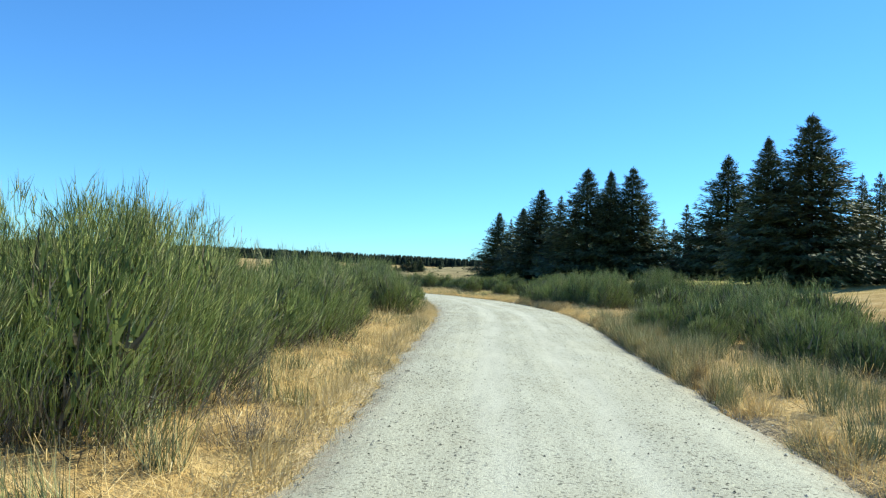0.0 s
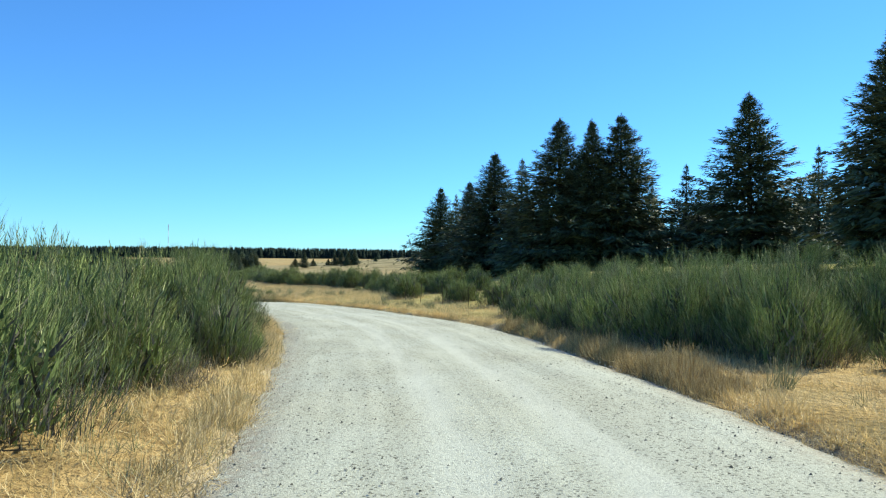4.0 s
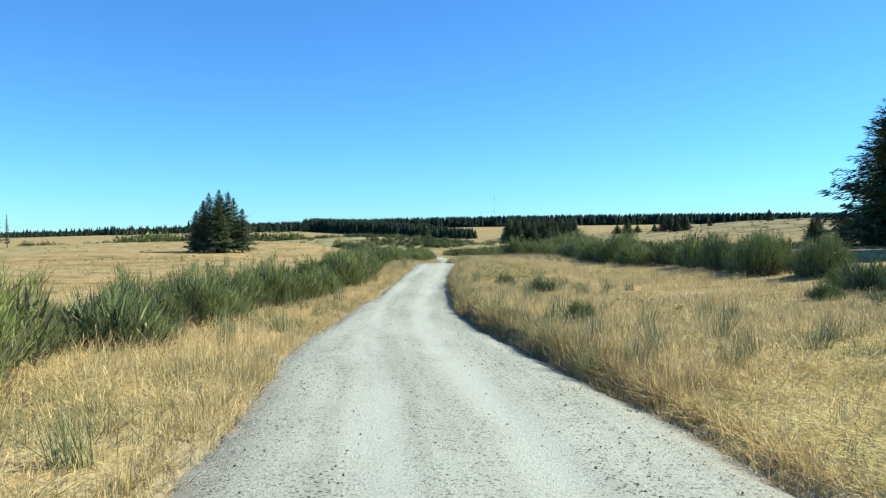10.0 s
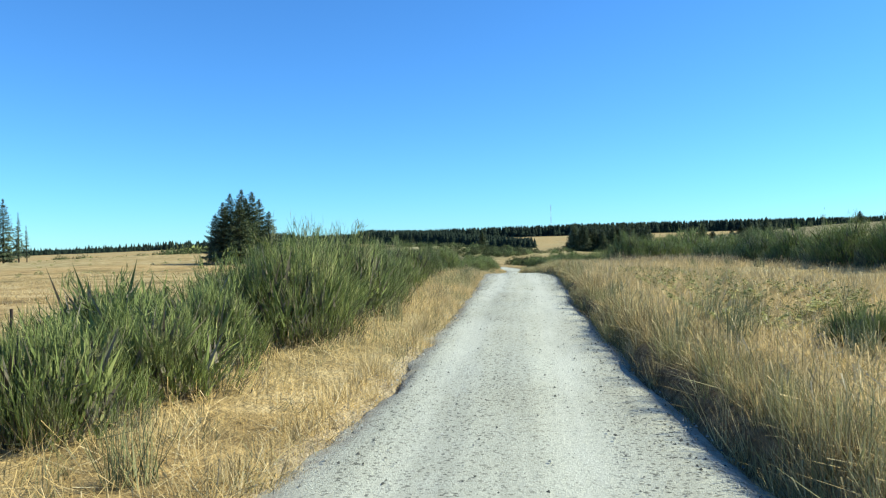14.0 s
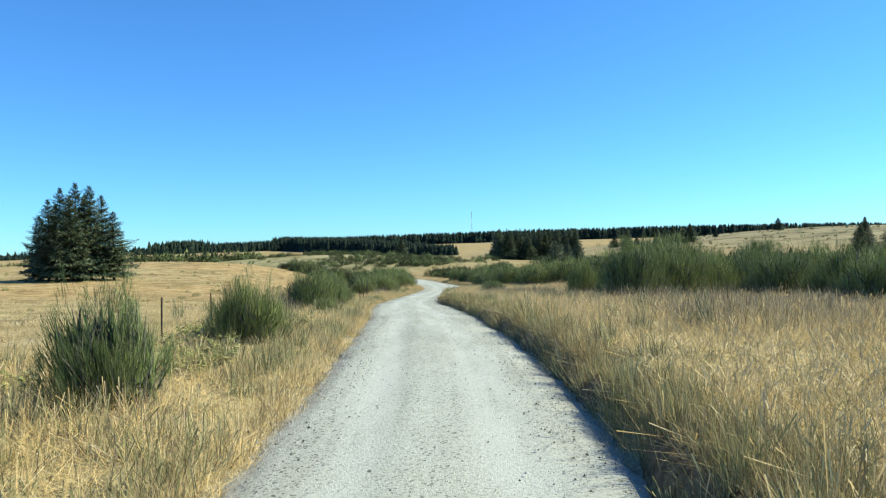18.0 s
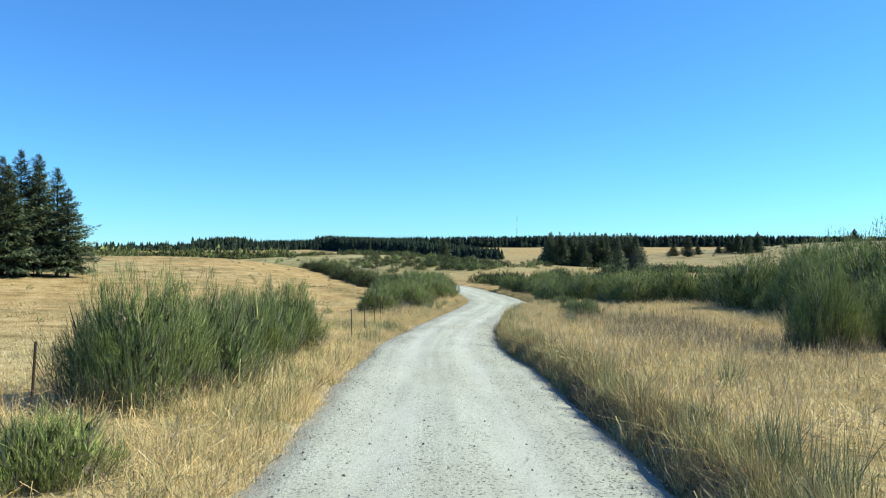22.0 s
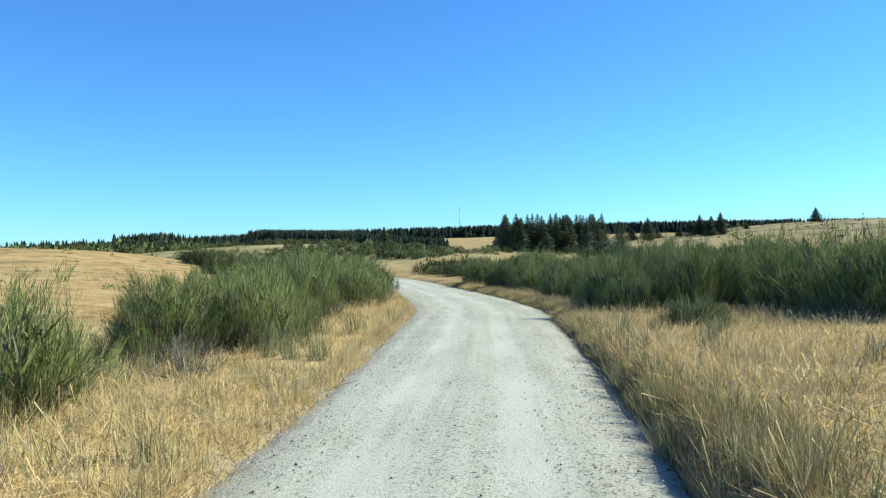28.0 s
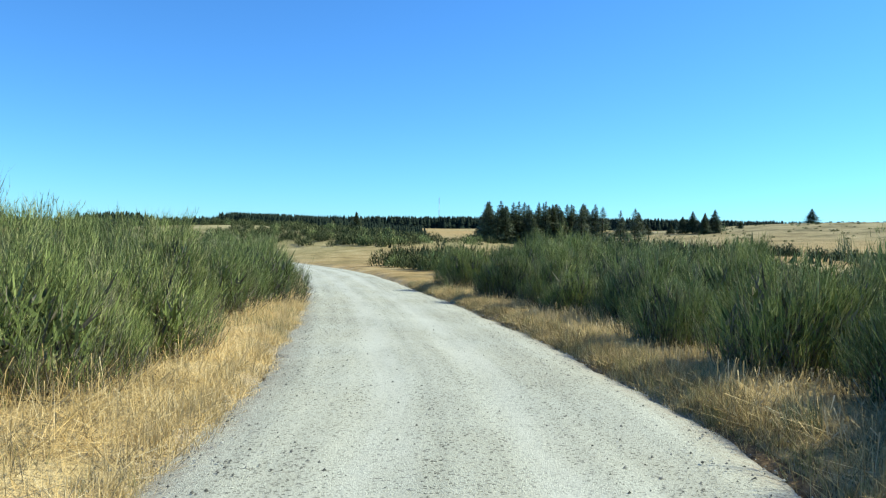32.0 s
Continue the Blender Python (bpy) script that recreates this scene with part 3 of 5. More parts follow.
def broom_mesh(seed, wide, tall, shoots, fine=1.0, heart=1.0):
    """A broom bush: woody stems that fork below, a rounded mass of fine upright green shoots above."""
    rng = np.random.default_rng(seed)
    ph = rng.uniform(0, 6.28, 6)

    def dome(a, r):
        lump = 1 + 0.14 * np.sin(2 * a + ph[0]) * r + 0.15 * np.sin(3 * a + ph[1] + 4 * r) + 0.12 * np.sin(5 * a + ph[2] - 6 * r)
        return tall * np.clip((1 - 0.60 * r ** 2.3) * lump * 0.95, 0.12, 0.98)

    def lobe(a):
        return wide * 0.5 * (1 + 0.16 * np.sin(2 * a + ph[3]) + 0.12 * np.sin(3 * a + ph[4]) + 0.08 * np.sin(7 * a + ph[5]))

    plumes = max(90, int(125 * wide * tall / 3.5))
    pa, pr = rng.uniform(0, 6.2832, plumes), rng.random(plumes) ** 0.55
    low = rng.random(plumes) < 0.3
    pr = np.where(low, rng.uniform(0.7, 1.02, plumes), pr)
    pl = rng.uniform(0.36, 0.72, plumes) * (0.6 + 0.4 * tall / 2)
    spire = (rng.random(plumes) < 0.09) & ~low
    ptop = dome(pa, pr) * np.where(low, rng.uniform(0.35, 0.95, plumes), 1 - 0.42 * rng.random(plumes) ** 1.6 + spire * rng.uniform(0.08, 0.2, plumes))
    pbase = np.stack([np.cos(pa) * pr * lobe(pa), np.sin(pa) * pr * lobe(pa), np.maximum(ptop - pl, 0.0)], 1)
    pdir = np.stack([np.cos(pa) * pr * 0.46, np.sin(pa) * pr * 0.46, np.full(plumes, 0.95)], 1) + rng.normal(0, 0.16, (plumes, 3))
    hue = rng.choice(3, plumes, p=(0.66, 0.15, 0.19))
    g = rng.integers(0, plumes, shoots)
    along = rng.random(shoots)
    base = pbase[g] + pdir[g] * (pl[g] * along * 0.75)[:, None] + rng.normal(0, 0.068, (shoots, 3)) * (1.35 - 1.0 * along)[:, None] * (1 + 0.5 * wide / 2.5)
    base[:, 2] = np.maximum(base[:, 2], 0.02)
    ln = pl[g] * rng.uniform(0.30, 0.62, shoots)
    ln = np.where(rng.random(shoots) < 0.015, ln * 1.3, ln)
    top = base[:, 2] + ln + 0.1 * (1 - along)
    dirv = pdir[g] + rng.normal(0, 0.15, (shoots, 3))
    dirv /= np.linalg.norm(dirv, axis=1)[:, None]
    tip = base + dirv * ln[:, None]
    # Low shoots turn twig grey, which also paints the shade beneath the crown.
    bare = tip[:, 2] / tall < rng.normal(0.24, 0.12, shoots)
    green = spikes(base, tip, rng.uniform(0.0065, 0.012, shoots) * fine, rng)
    nc = int(2100 * wide * tall / 5 * heart)
    ca, cr = rng.uniform(0, 6.2832, nc), 0.76 * np.sqrt(rng.random(nc))
    ctop = dome(ca, cr)
    cb = np.stack([np.cos(ca) * cr * lobe(ca), np.sin(ca) * cr * lobe(ca), ctop * rng.uniform(0.0, 0.66, nc)], 1)
    cd = np.stack([np.cos(ca) * cr * 0.4, np.sin(ca) * cr * 0.4, np.ones(nc)], 1) + rng.normal(0, 0.4, (nc, 3))
    core = spikes(cb, cb + cd * rng.uniform(0.2, 0.42, (nc, 1)), rng.uniform(0.03, 0.08, nc), rng)
    m = int(shoots * 1.4)
    jt = rng.integers(0, shoots, m)
    b2 = base[jt] + (tip[jt] - base[jt]) * rng.uniform(0.05, 0.85, (m, 1))
    d2 = dirv[jt] + rng.normal(0, 0.26, (m, 3))
    d2 /= np.linalg.norm(d2, axis=1)[:, None]
    twigs = spikes(b2, b2 + d2 * rng.uniform(0.06, 0.20, (m, 1)), rng.uniform(0.006, 0.011, m) * fine, rng)
    nb = 46
    j = rng.integers(0, shoots, nb)
    foot = base[j] * np.array([0.45, 0.45, 0]) + rng.normal(0, 0.05, (nb, 3)) * [1, 1, 0]
    w1 = tubes(foot, foot + (base[j] - foot) * 0.8, np.full(nb, 0.014), np.full(nb, 0.005), 3)
    j2 = rng.integers(0, shoots, 90)
    k = rng.integers(0, nb, 90)
    fa = foot[k] + (base[j][k] - foot[k]) * rng.uniform(0.2, 0.8, (90, 1))
    fb = fa + (base[j2] - fa) * 0.35
    # Slot 3 in the core paints the shaded inside along with its twigs.
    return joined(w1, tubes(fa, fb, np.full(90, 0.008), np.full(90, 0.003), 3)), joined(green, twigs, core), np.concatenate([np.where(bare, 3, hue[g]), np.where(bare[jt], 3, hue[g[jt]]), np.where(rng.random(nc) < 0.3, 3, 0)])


def fir_mesh(seed, tall, spread, bare=0.05, whorls=30, per=7, k=70, ragged=0.25, taper=1.08):
    """A fir: a tapering trunk with whorls of limbs that droop below, rise above and turn up at their ends, feathered with needle sprays."""
    rng = np.random.default_rng(seed)
    hs = np.linspace(0, 1, 9)
    way = np.cumsum(rng.normal(0, 0.012 * tall / 12, (9, 2)), 0) * 0.6
    pts = np.stack([way[:, 0], way[:, 1], hs * tall], 1)
    rad = 0.014 * tall * (1 - hs) ** 0.9 + 0.010
    trunk = tubes(pts[:-1], pts[1:], rad[:-1], rad[1:], 8)
    nb = whorls * per
    wh = np.repeat(np.arange(whorls), per)
    u = bare + (0.975 - bare) * ((wh + rng.uniform(-0.45, 0.45, nb) + 0.5) / whorls) ** 0.93
    a = rng.uniform(0, 6.28, whorls)[wh] + np.tile(np.arange(per), whorls) * 6.2832 / per + rng.normal(0, 0.22, nb)
    side = rng.uniform(0.86, 1.14, 7)[(a / 6.2832 * 7).astype(int) % 7]
    grow = rng.uniform(0.84, 1.14, whorls)[wh]
    Ls = spread * (1 - u) ** taper * np.clip(0.62 + (u - bare) / 0.16 * 0.38, 0.6, 1) * side * grow * rng.uniform(1 - ragged, 1 + 0.55 * ragged, nb) + 0.012 * tall * (1 - u) + 0.05
    O = np.stack([np.interp(u, hs, way[:, 0]), np.interp(u, hs, way[:, 1]), u * tall], 1)
    H = np.stack([np.cos(a), np.sin(a), np.zeros(nb)], 1)
    e = -0.34 + 0.95 * u ** 1.3 + rng.normal(0, 0.09, nb)
    curl = 0.26 * (1 - u) + rng.normal(0, 0.05, nb)

    def along(i, w):
        p = O[i] + H[i] * (Ls[i] * w)[:, None]
        p[:, 2] += Ls[i] * (e[i] * w + curl[i] * w ** 2.2)
        return p

    pick = np.arange(0, nb, 1 if k > 40 else 2)
    thick = 0.0022 * tall * (0.4 + Ls[pick] / spread)
    mid = along(pick, np.full(len(pick), 0.5))
    limbs = joined(tubes(O[pick], mid, thick, thick * 0.6, 3), tubes(mid, along(pick, np.full(len(pick), 0.96)), thick * 0.6, thick * 0.15, 3))
    idx = np.repeat(np.arange(nb), k)
    m = len(idx)
    w = rng.uniform(0.06, 1.0, m) ** 0.8
    reach = np.clip(Ls[idx] * 0.42 * (1.04 - w) ** 0.6, 0.05, 0.85)
    across = np.stack([-H[idx, 1], H[idx, 0], np.zeros(m)], 1) * rng.choice([-1, 1], m)[:, None]
    out = rng.random(m) ** 0.8
    base = along(idx, w) + across * (reach * out * 0.8)[:, None] + rng.normal(0, 1, (m, 3)) * [0.05, 0.05, 0.0075 * tall]
    base[:, 2] -= reach * out * (0.36 * (1 - u[idx]))
    dv = H[idx] * rng.uniform(0.5, 1.1, m)[:, None] + across * rng.uniform(0.1, 0.8, m)[:, None]
    dv[:, 2] += e[idx] * 0.7 + rng.normal(-0.06, 0.26, m) - 0.25 * (1 - u[idx]) * out
    dv = unit(dv)
    ln = (0.07 + 0.027 * tall * (1 - u[idx]) ** 0.8 + 0.2 * reach) * rng.uniform(0.6, 1.3, m)
    sprays = spikes(base, base + dv * ln[:, None], np.clip(ln * 0.40, 0.05, 0.26) * (70 / k) ** 0.6 * rng.uniform(0.6, 1.3, m), rng)
    tn = 34
    tz = rng.uniform(0, 1, (tn, 1))
    tb = pts[-1] - [0, 0, tall * 0.05] + tz * [0, 0, tall * 0.055]
    ta = rng.uniform(0, 6.28, tn)
    tt = tb + np.stack([np.cos(ta), np.sin(ta), np.full(tn, 1.0)], 1) * (0.08 + 0.14 * (1 - tz))
    ni = 9 * whorls
    ci = rng.integers(0, nb, ni)
    cb = along(ci, rng.uniform(0.08, 0.62, ni))
    cd = H[ci] * rng.uniform(0.2, 0.6, (ni, 1)) + rng.normal(0, 0.25, (ni, 3)) - [0, 0, 0.35]
    inner = spikes(cb + [0, 0, 0.01 * tall], cb + cd * (0.05 * tall * (1.05 - u[ci]))[:, None], 0.035 * tall * (1.05 - u[ci]), rng)
    sprays = joined(sprays, spikes(tb, tt, np.full(tn, 0.045), rng), inner)
    v = sprays[0]
    dome = unit(np.stack([v[:, 0], v[:, 1], np.full(len(v), 0.12 * spread)], 1)) + [0, 0, 0.45]
    return joined(trunk, limbs), sprays, unit(dome)


def plant_group(name, label, category, meshes, m, group):
    ob = new(name)
    for nm, me, lb in meshes:
        part(nm, me, ob, lb)
    ob.matrix_basis = m
    return tagged(ob, label, category, group)


def standing(x, y, turn, sx, sz, sink=0.0, tilt=0.0):
    z = float(height(np.array([x]), np.array([y]))[0]) - sink
    return pose(x, y, z, tilt, tilt * 0.6, turn) @ Matrix.Diagonal((sx, sx, sz, 1))


def copy_scaled(ob, m):
    """A copy at the pose m, whose scale counts."""
    c = copy_thing(ob, Matrix.Identity(4))
    c.matrix_basis = m
    return c


# ---- firs ----
FIRS = []
for i, (tall, spread, bare, rag, whorls, per, k, *taper) in enumerate([(16, 5.5, 0.05, 0.3, 36, 8, 100), (18, 5.9, 0.06, 0.34, 39, 8, 98), (15, 5.6, 0.05, 0.34, 34, 8, 100), (17, 5.4, 0.07, 0.32, 38, 8, 98),
                                                                (12, 4.2, 0.06, 0.3, 22, 7, 34), (13, 4.0, 0.05, 0.3, 23, 7, 34), (15, 4.7, 0.06, 0.34, 25, 7, 34), (16, 2.7, 0.14, 0.6, 20, 4, 20), (15, 4.6, 0.08, 0.42, 26, 7, 96, 0.86), (13, 4.4, 0.09, 0.45, 24, 7, 96, 0.9)]):
    wood, crown, dome = fir_mesh(11 + i, tall, spread, bare, whorls, per, k, rag, *taper)
    FIRS.append((tall, [("trunk", raw_mesh("trunk", *wood, [BARK]), ""), ("crown", raw_mesh("crown", *crown, [NEEDLE], dome=dome), "")]))
_first = {}


def fir(x, y, tall, wide=1.0, kind=None, group="firs at the wood's edge", label="tall dark green fir with drooping branches beside the pasture"):
    k = random.randrange(4, 7) if kind is None else kind
    m = standing(x, y, random.uniform(0, 360), tall / FIRS[k][0] * wide, tall / FIRS[k][0], 0.1)
    key = (k, group)
    if key not in _first:
        _first[key] = plant_group("fir_tree", label, "tree", FIRS[k][1], m, group)
    else:
        copy_scaled(_first[key], m)


# the wood east of the road: known crowns at its edge, others behind them
EDGE = [(49.8, 135.6, 15.2, 1.0), (51.3, 118.5, 18.4, 1.15), (51.3, 100.6, 19.7, 1.1), (53.5, 97.5, 19.2, 0.9), (56.6, 96.3, 19.8, 1.05), (57.3, 141.4, 17.2, 1.0),
        (67.6, 88.9, 21.6, 1.0), (48.2, 57.5, 16.8, 0.95), (50.4, 54.4, 18.6, 1.1)]


def fir_to(x, y, top, *rest):
    """A fir whose tip reaches the height top."""
    fir(x, y, (top + 0.5 - float(height(np.array([x]), np.array([y]))[0])) / 1.015, *rest)


for i, (x, y, top, wide) in enumerate(EDGE):
    fir_to(x, y, top, wide * 1.5, i % 4)
rw = random.Random(5)
spots = [(x, y) for x, y, *_ in EDGE]
while len(spots) < 92:
    x, y = rw.uniform(50, 104), rw.uniform(18, 146)
    if all(math.hypot(x - a, y - b) > 4.6 for a, b in spots) and not (x < 60 and y < 44) and not (x < 58 and y < 95):
        spots.append((x, y))
        fir(x, y, rw.uniform(10.5, 12.5) if 44 < y < 96 else rw.uniform(12, 15.5), rw.uniform(1.0, 1.3))

# the clump in the western pasture
for across, deep, tall, wide in [(-0.4, 0, 12.6, 0.86), (-3.2, 1.5, 12.0, 0.84), (2.2, -1.0, 12.2, 0.84), (-5.4, -0.5, 10.4, 0.9), (4.6, 1.5, 11.2, 0.86), (-7.0, 2.5, 8.4, 1.05), (6.4, -1.5, 9.0, 1.05), (-1.6, -3.5, 10.8, 0.9), (1.5, 4.5, 11.4, 0.9), (-4.0, 5.0, 10.0, 0.95)]:
    fir(-43.0 + 0.56 * across - 0.515 * deep, 219.6 + 0.34 * across + 0.857 * deep, tall * 1.06, wide * 1.2, random.choice((8, 9)), "clump of firs in the pasture", "dark bushy fir in a clump on the dry pasture")
fir_to(-146, 285, 18.0, 1.1, 6, "thin firs in the far pasture", "ragged fir on the dry pasture")
for x, y, top, wide in [(-126.5, 270, 9.2, 0.9), (-131.5, 273, 8.2, 0.8), (-137, 280, 13.5, 0.9)]:
    fir_to(x, y, top, wide, 7, "thin firs in the far pasture", "thin half-bare fir on the dry pasture")


def dead_tree(x, y, tall):
    """A bare weathered trunk with broken limb stubs."""
    rng = np.random.default_rng(8)
    ob = new("dead_tree")
    hs = np.linspace(0, 1, 7)
    p = np.stack([0.15 * np.sin(hs * 4), 0.1 * np.cos(hs * 3), hs * tall], 1)
    r = 0.26 * (1 - hs) ** 0.8 + 0.04
    part("trunk", raw_mesh("trunk", *tubes(p[:-1], p[1:], r[:-1], r[1:], 7), [DEADWOOD]), ob)
    u, a = rng.uniform(0.3, 0.95, 16), rng.uniform(0, 6.28, 16)
    q = np.stack([np.interp(u, hs, p[:, 0]), np.interp(u, hs, p[:, 1]), u * tall], 1)
    d = np.stack([np.cos(a), np.sin(a), rng.uniform(-0.3, 0.3, 16)], 1) * rng.uniform(0.3, 1.5, (16, 1))
    for i in range(16):
        part("limb_stub", raw_mesh("limb_stub", *tubes(q[i:i + 1], q[i:i + 1] + d[i:i + 1], [0.05], [0.015], 4), [DEADWOOD]), ob)
    ob.matrix_basis = standing(x, y, 0, 1, 1, 0.1)
    return tagged(ob, "bare grey dead trunk with broken limb stubs beside a fir", "tree")


dead_tree(-151.5, 287, 20)
# lone trees and pairs on the eastern hill
for x, y, top, wide in [(215.6, 617.5, 19.7, 1.5), (142.8, 570, 16.0, 1.2), (139, 573, 14.4, 1.2), (133.5, 575, 15.2, 1.2), (129.5, 578, 12.5, 1.3), (146, 583, 12.5, 1.4), (136, 566, 12.2, 1.3), (103.5, 565, 13.9, 1.1), (101, 590, 9, 1.8), (115, 590, 8.5, 1.8), (150, 588, 9.5, 1.6), (126, 586, 9, 1.6), (168, 600, 11.5, 1.5), (-32.9, 555, 11.4, 1.1), (155.4, 397, 11.2, 1.1), (152, 394, 8.4, 1.3), (168, 401, 11.6, 1.2)]:
    fir_to(x, y, top, wide * 1.2, random.choice((0, 1, 2)), "firs on the eastern hill", "small dark fir standing alone on the hillside")
# grove beyond the bend: a dense stand, single firs before its eastern end and two low ones far behind its western end
rt = random.Random(9)
for k in range(84):
    u = rt.random()
    x, y = 20.5 + 36 * u + rt.uniform(-1.5, 1.5), 428 + rt.uniform(0, 30) + 8 * u
    fir(x, y, rt.uniform(10.5, 14.5), rt.uniform(1.15, 1.6), None, "grove beyond the bend", "dark fir in a dense grove")
for x, y, top, wide in [(26.0, 430, 9.3, 1.2), (34, 428, 7.5, 1.3), (43, 431, 8.2, 1.2), (42.0, 395, 7.8, 1.25), (34.7, 340, 4.9, 1.3), (36.6, 326, 4.0, 1.3), (46, 372, 5.8, 1.2), (14.8, 610, -0.6, 1.8), (18.8, 606, 0.6, 1.8), (22, 612, 2.0, 1.5)]:
    fir_to(x, y, top, wide, random.choice((4, 5, 6)), "grove beyond the bend", "dark fir in a dense grove")


def far_forest(name, spots, lo, hi, seed, label, scale=1.0):
    """Simple ragged conifers, many in one mesh."""
    rng = np.random.default_rng(seed)
    x, y = spots
    n = len(x)
    h = rng.uniform(lo, hi, n) * np.interp(x, [-700, -250], [0.72, 1.0]) * scale
    r = h * rng.uniform(0.24, 0.40, n)
    z0 = height(x, y) - 0.5
    sets = []
    lay = 5
    for L in range(lay):
        zb, zt = z0 + h * (0.06 + 0.88 * L / lay), z0 + h * min(1.0, 0.06 + 0.88 * (L + 1.75) / lay)
        rr = r * (1 - L / (lay + 0.3))
        sides = 6
        a0 = rng.uniform(0, 6.28, n)
        ang = a0[:, None] + np.arange(sides)[None] * 2 * np.pi / sides
        jag = rng.uniform(0.65, 1.25, (n, sides))
        v = np.zeros((n, sides + 1, 3))
        v[:, :sides, 0] = x[:, None] + np.cos(ang) * rr[:, None] * jag
        v[:, :sides, 1] = y[:, None] + np.sin(ang) * rr[:, None] * jag
        v[:, :sides, 2] = zb[:, None] - rng.uniform(0, 0.08, (n, sides)) * h[:, None]
        v[:, sides] = np.stack([x, y, zt], 1)
        k = np.arange(sides)
        f = np.stack([k, (k + 1) % sides, np.full(sides, sides)], 1)
        sets.append((v.reshape(-1, 3), (np.arange(n)[:, None, None] * (sides + 1) + f[None]).reshape(-1, 3)))
    return tagged(new(name, raw_mesh(name, *joined(*sets), [FAR_NEEDLE])), label, "forest", kind="stuff")


rf = np.random.default_rng(21)
n = 1500
u, v = rf.random(n) ** 0.9, rf.random(n)
far_forest("conifer_wood", (-264 + 262 * u - 20 * v * u + rf.normal(0, 2, n), 1100 - 395 * u + 70 * v), 15, 21, 3, "dark conifer wood across the middle distance", np.interp(u, [0, 0.55, 0.8, 1], [1.0, 0.9, 0.72, 0.50]))
n = 160
far_forest("conifer_stand", (-400 + rf.normal(0, 18, n), 1120 + rf.normal(0, 22, n)), 15, 22, 15, "block of tall conifers behind the pasture")
n = 6800
u, v = rf.random(n), rf.random(n)
fx = -1500 + 3300 * u
far_forest("far_conifer_ridge", (fx, 1330 + 90 * v + 0.00006 * (fx - 200) ** 2), 17, 21.5, 4, "long dark line of conifers on the far ridge")
n = 420
far_forest("fir_wood", (102 + 46 * rf.random(n), 6 + 150 * rf.random(n)), 12, 17, 8, "dense dark fir wood behind the edge trees")
n = 700
u, v = rf.random(n), rf.random(n)
far_forest("pasture_edge_conifers", (-1100 + 860 * u, 900 + 120 * v + 160 * u), 8, 17, 5, "broken row of conifers behind the western pasture")


# ---- broom bushes ----
BROOMS, RAW = [], []
for i, (wide, tall, shoots, fine) in enumerate([(2.9, 2.6, 9200, 1.0), (3.3, 2.5, 9600, 1.0), (2.5, 1.9, 6200, 1.0), (2.8, 2.0, 6600, 1.0), (1.9, 1.35, 3900, 1.0), (2.2, 1.4, 4200, 1.0),
                                                  (3.1, 2.5, 2900, 1.8), (2.7, 2.4, 2700, 1.8), (2.6, 1.9, 2100, 1.8), (2.4, 1.8, 2000, 1.8), (1.9, 1.35, 1300, 1.7), (2.1, 1.3, 1400, 1.7)]):
    wood, green, young = broom_mesh(31 + i, wide, tall, shoots, fine)
    dome = unit(green[0] / [wide * 0.5, wide * 0.5, tall] - [0, 0, 0.22])
    RAW.append((green, young, dome))
    BROOMS.append((tall, [("woody_base", raw_mesh("woody_base", *wood, [BROOM_WOOD]), "bare forking grey-brown wood"), ("foliage", raw_mesh("foliage", *green, [BROOM, OLIVE, YOUNG, TWIG_SHADE], young, dome=dome), "")]))
_bushes = {}
BUSH_LABELS = ("tall dark green broom bush with fine upright shoots on the verge", "olive green broom bush of fine upright shoots on the verge", "low young green broom bush among dry grass")


def bush(x, y, tall, wide=1.0, group="broom beside the road", behind=False):
    size = 0 if tall > 2.25 else 1 if tall > 1.6 else 2
    k = size * 2 + random.randrange(2) + (6 if behind else 0)
    q = tall / BROOMS[k][0]
    m = standing(x, y, random.uniform(0, 360), q * wide, q, 0.04, random.uniform(-4, 4))
    if (k, group) not in _bushes:
        _bushes[(k, group)] = plant_group("broom_bush", BUSH_LABELS[size], "bush", BROOMS[k][1], m, group)
    else:
        copy_scaled(_bushes[(k, group)], m)


def bush_bank(name, rows, label, hues=(BROOM, OLIVE, YOUNG, TWIG_SHADE)):
    """Many bushes that merge into one mass: x, y, height and width each."""
    sets, slots, domes = [], [], []
    for x, y, tall, wide in rows:
        k = (0 if tall > 2.25 else 1 if tall > 1.6 else 2) * 2 + random.randrange(2) + 6
        q = tall / BROOMS[k][0]
        m = np.array(standing(x, y, random.uniform(0, 360), q * wide, q, 0.04, random.uniform(-4, 4)))
        (v, f), hue, dome = RAW[k]
        domes.append(unit(dome @ m[:3, :3].T))
        sets.append((v @ m[:3, :3].T + m[:3, 3], f))
        slots.append(hue)
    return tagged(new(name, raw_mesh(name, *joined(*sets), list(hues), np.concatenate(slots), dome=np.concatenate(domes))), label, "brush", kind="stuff")


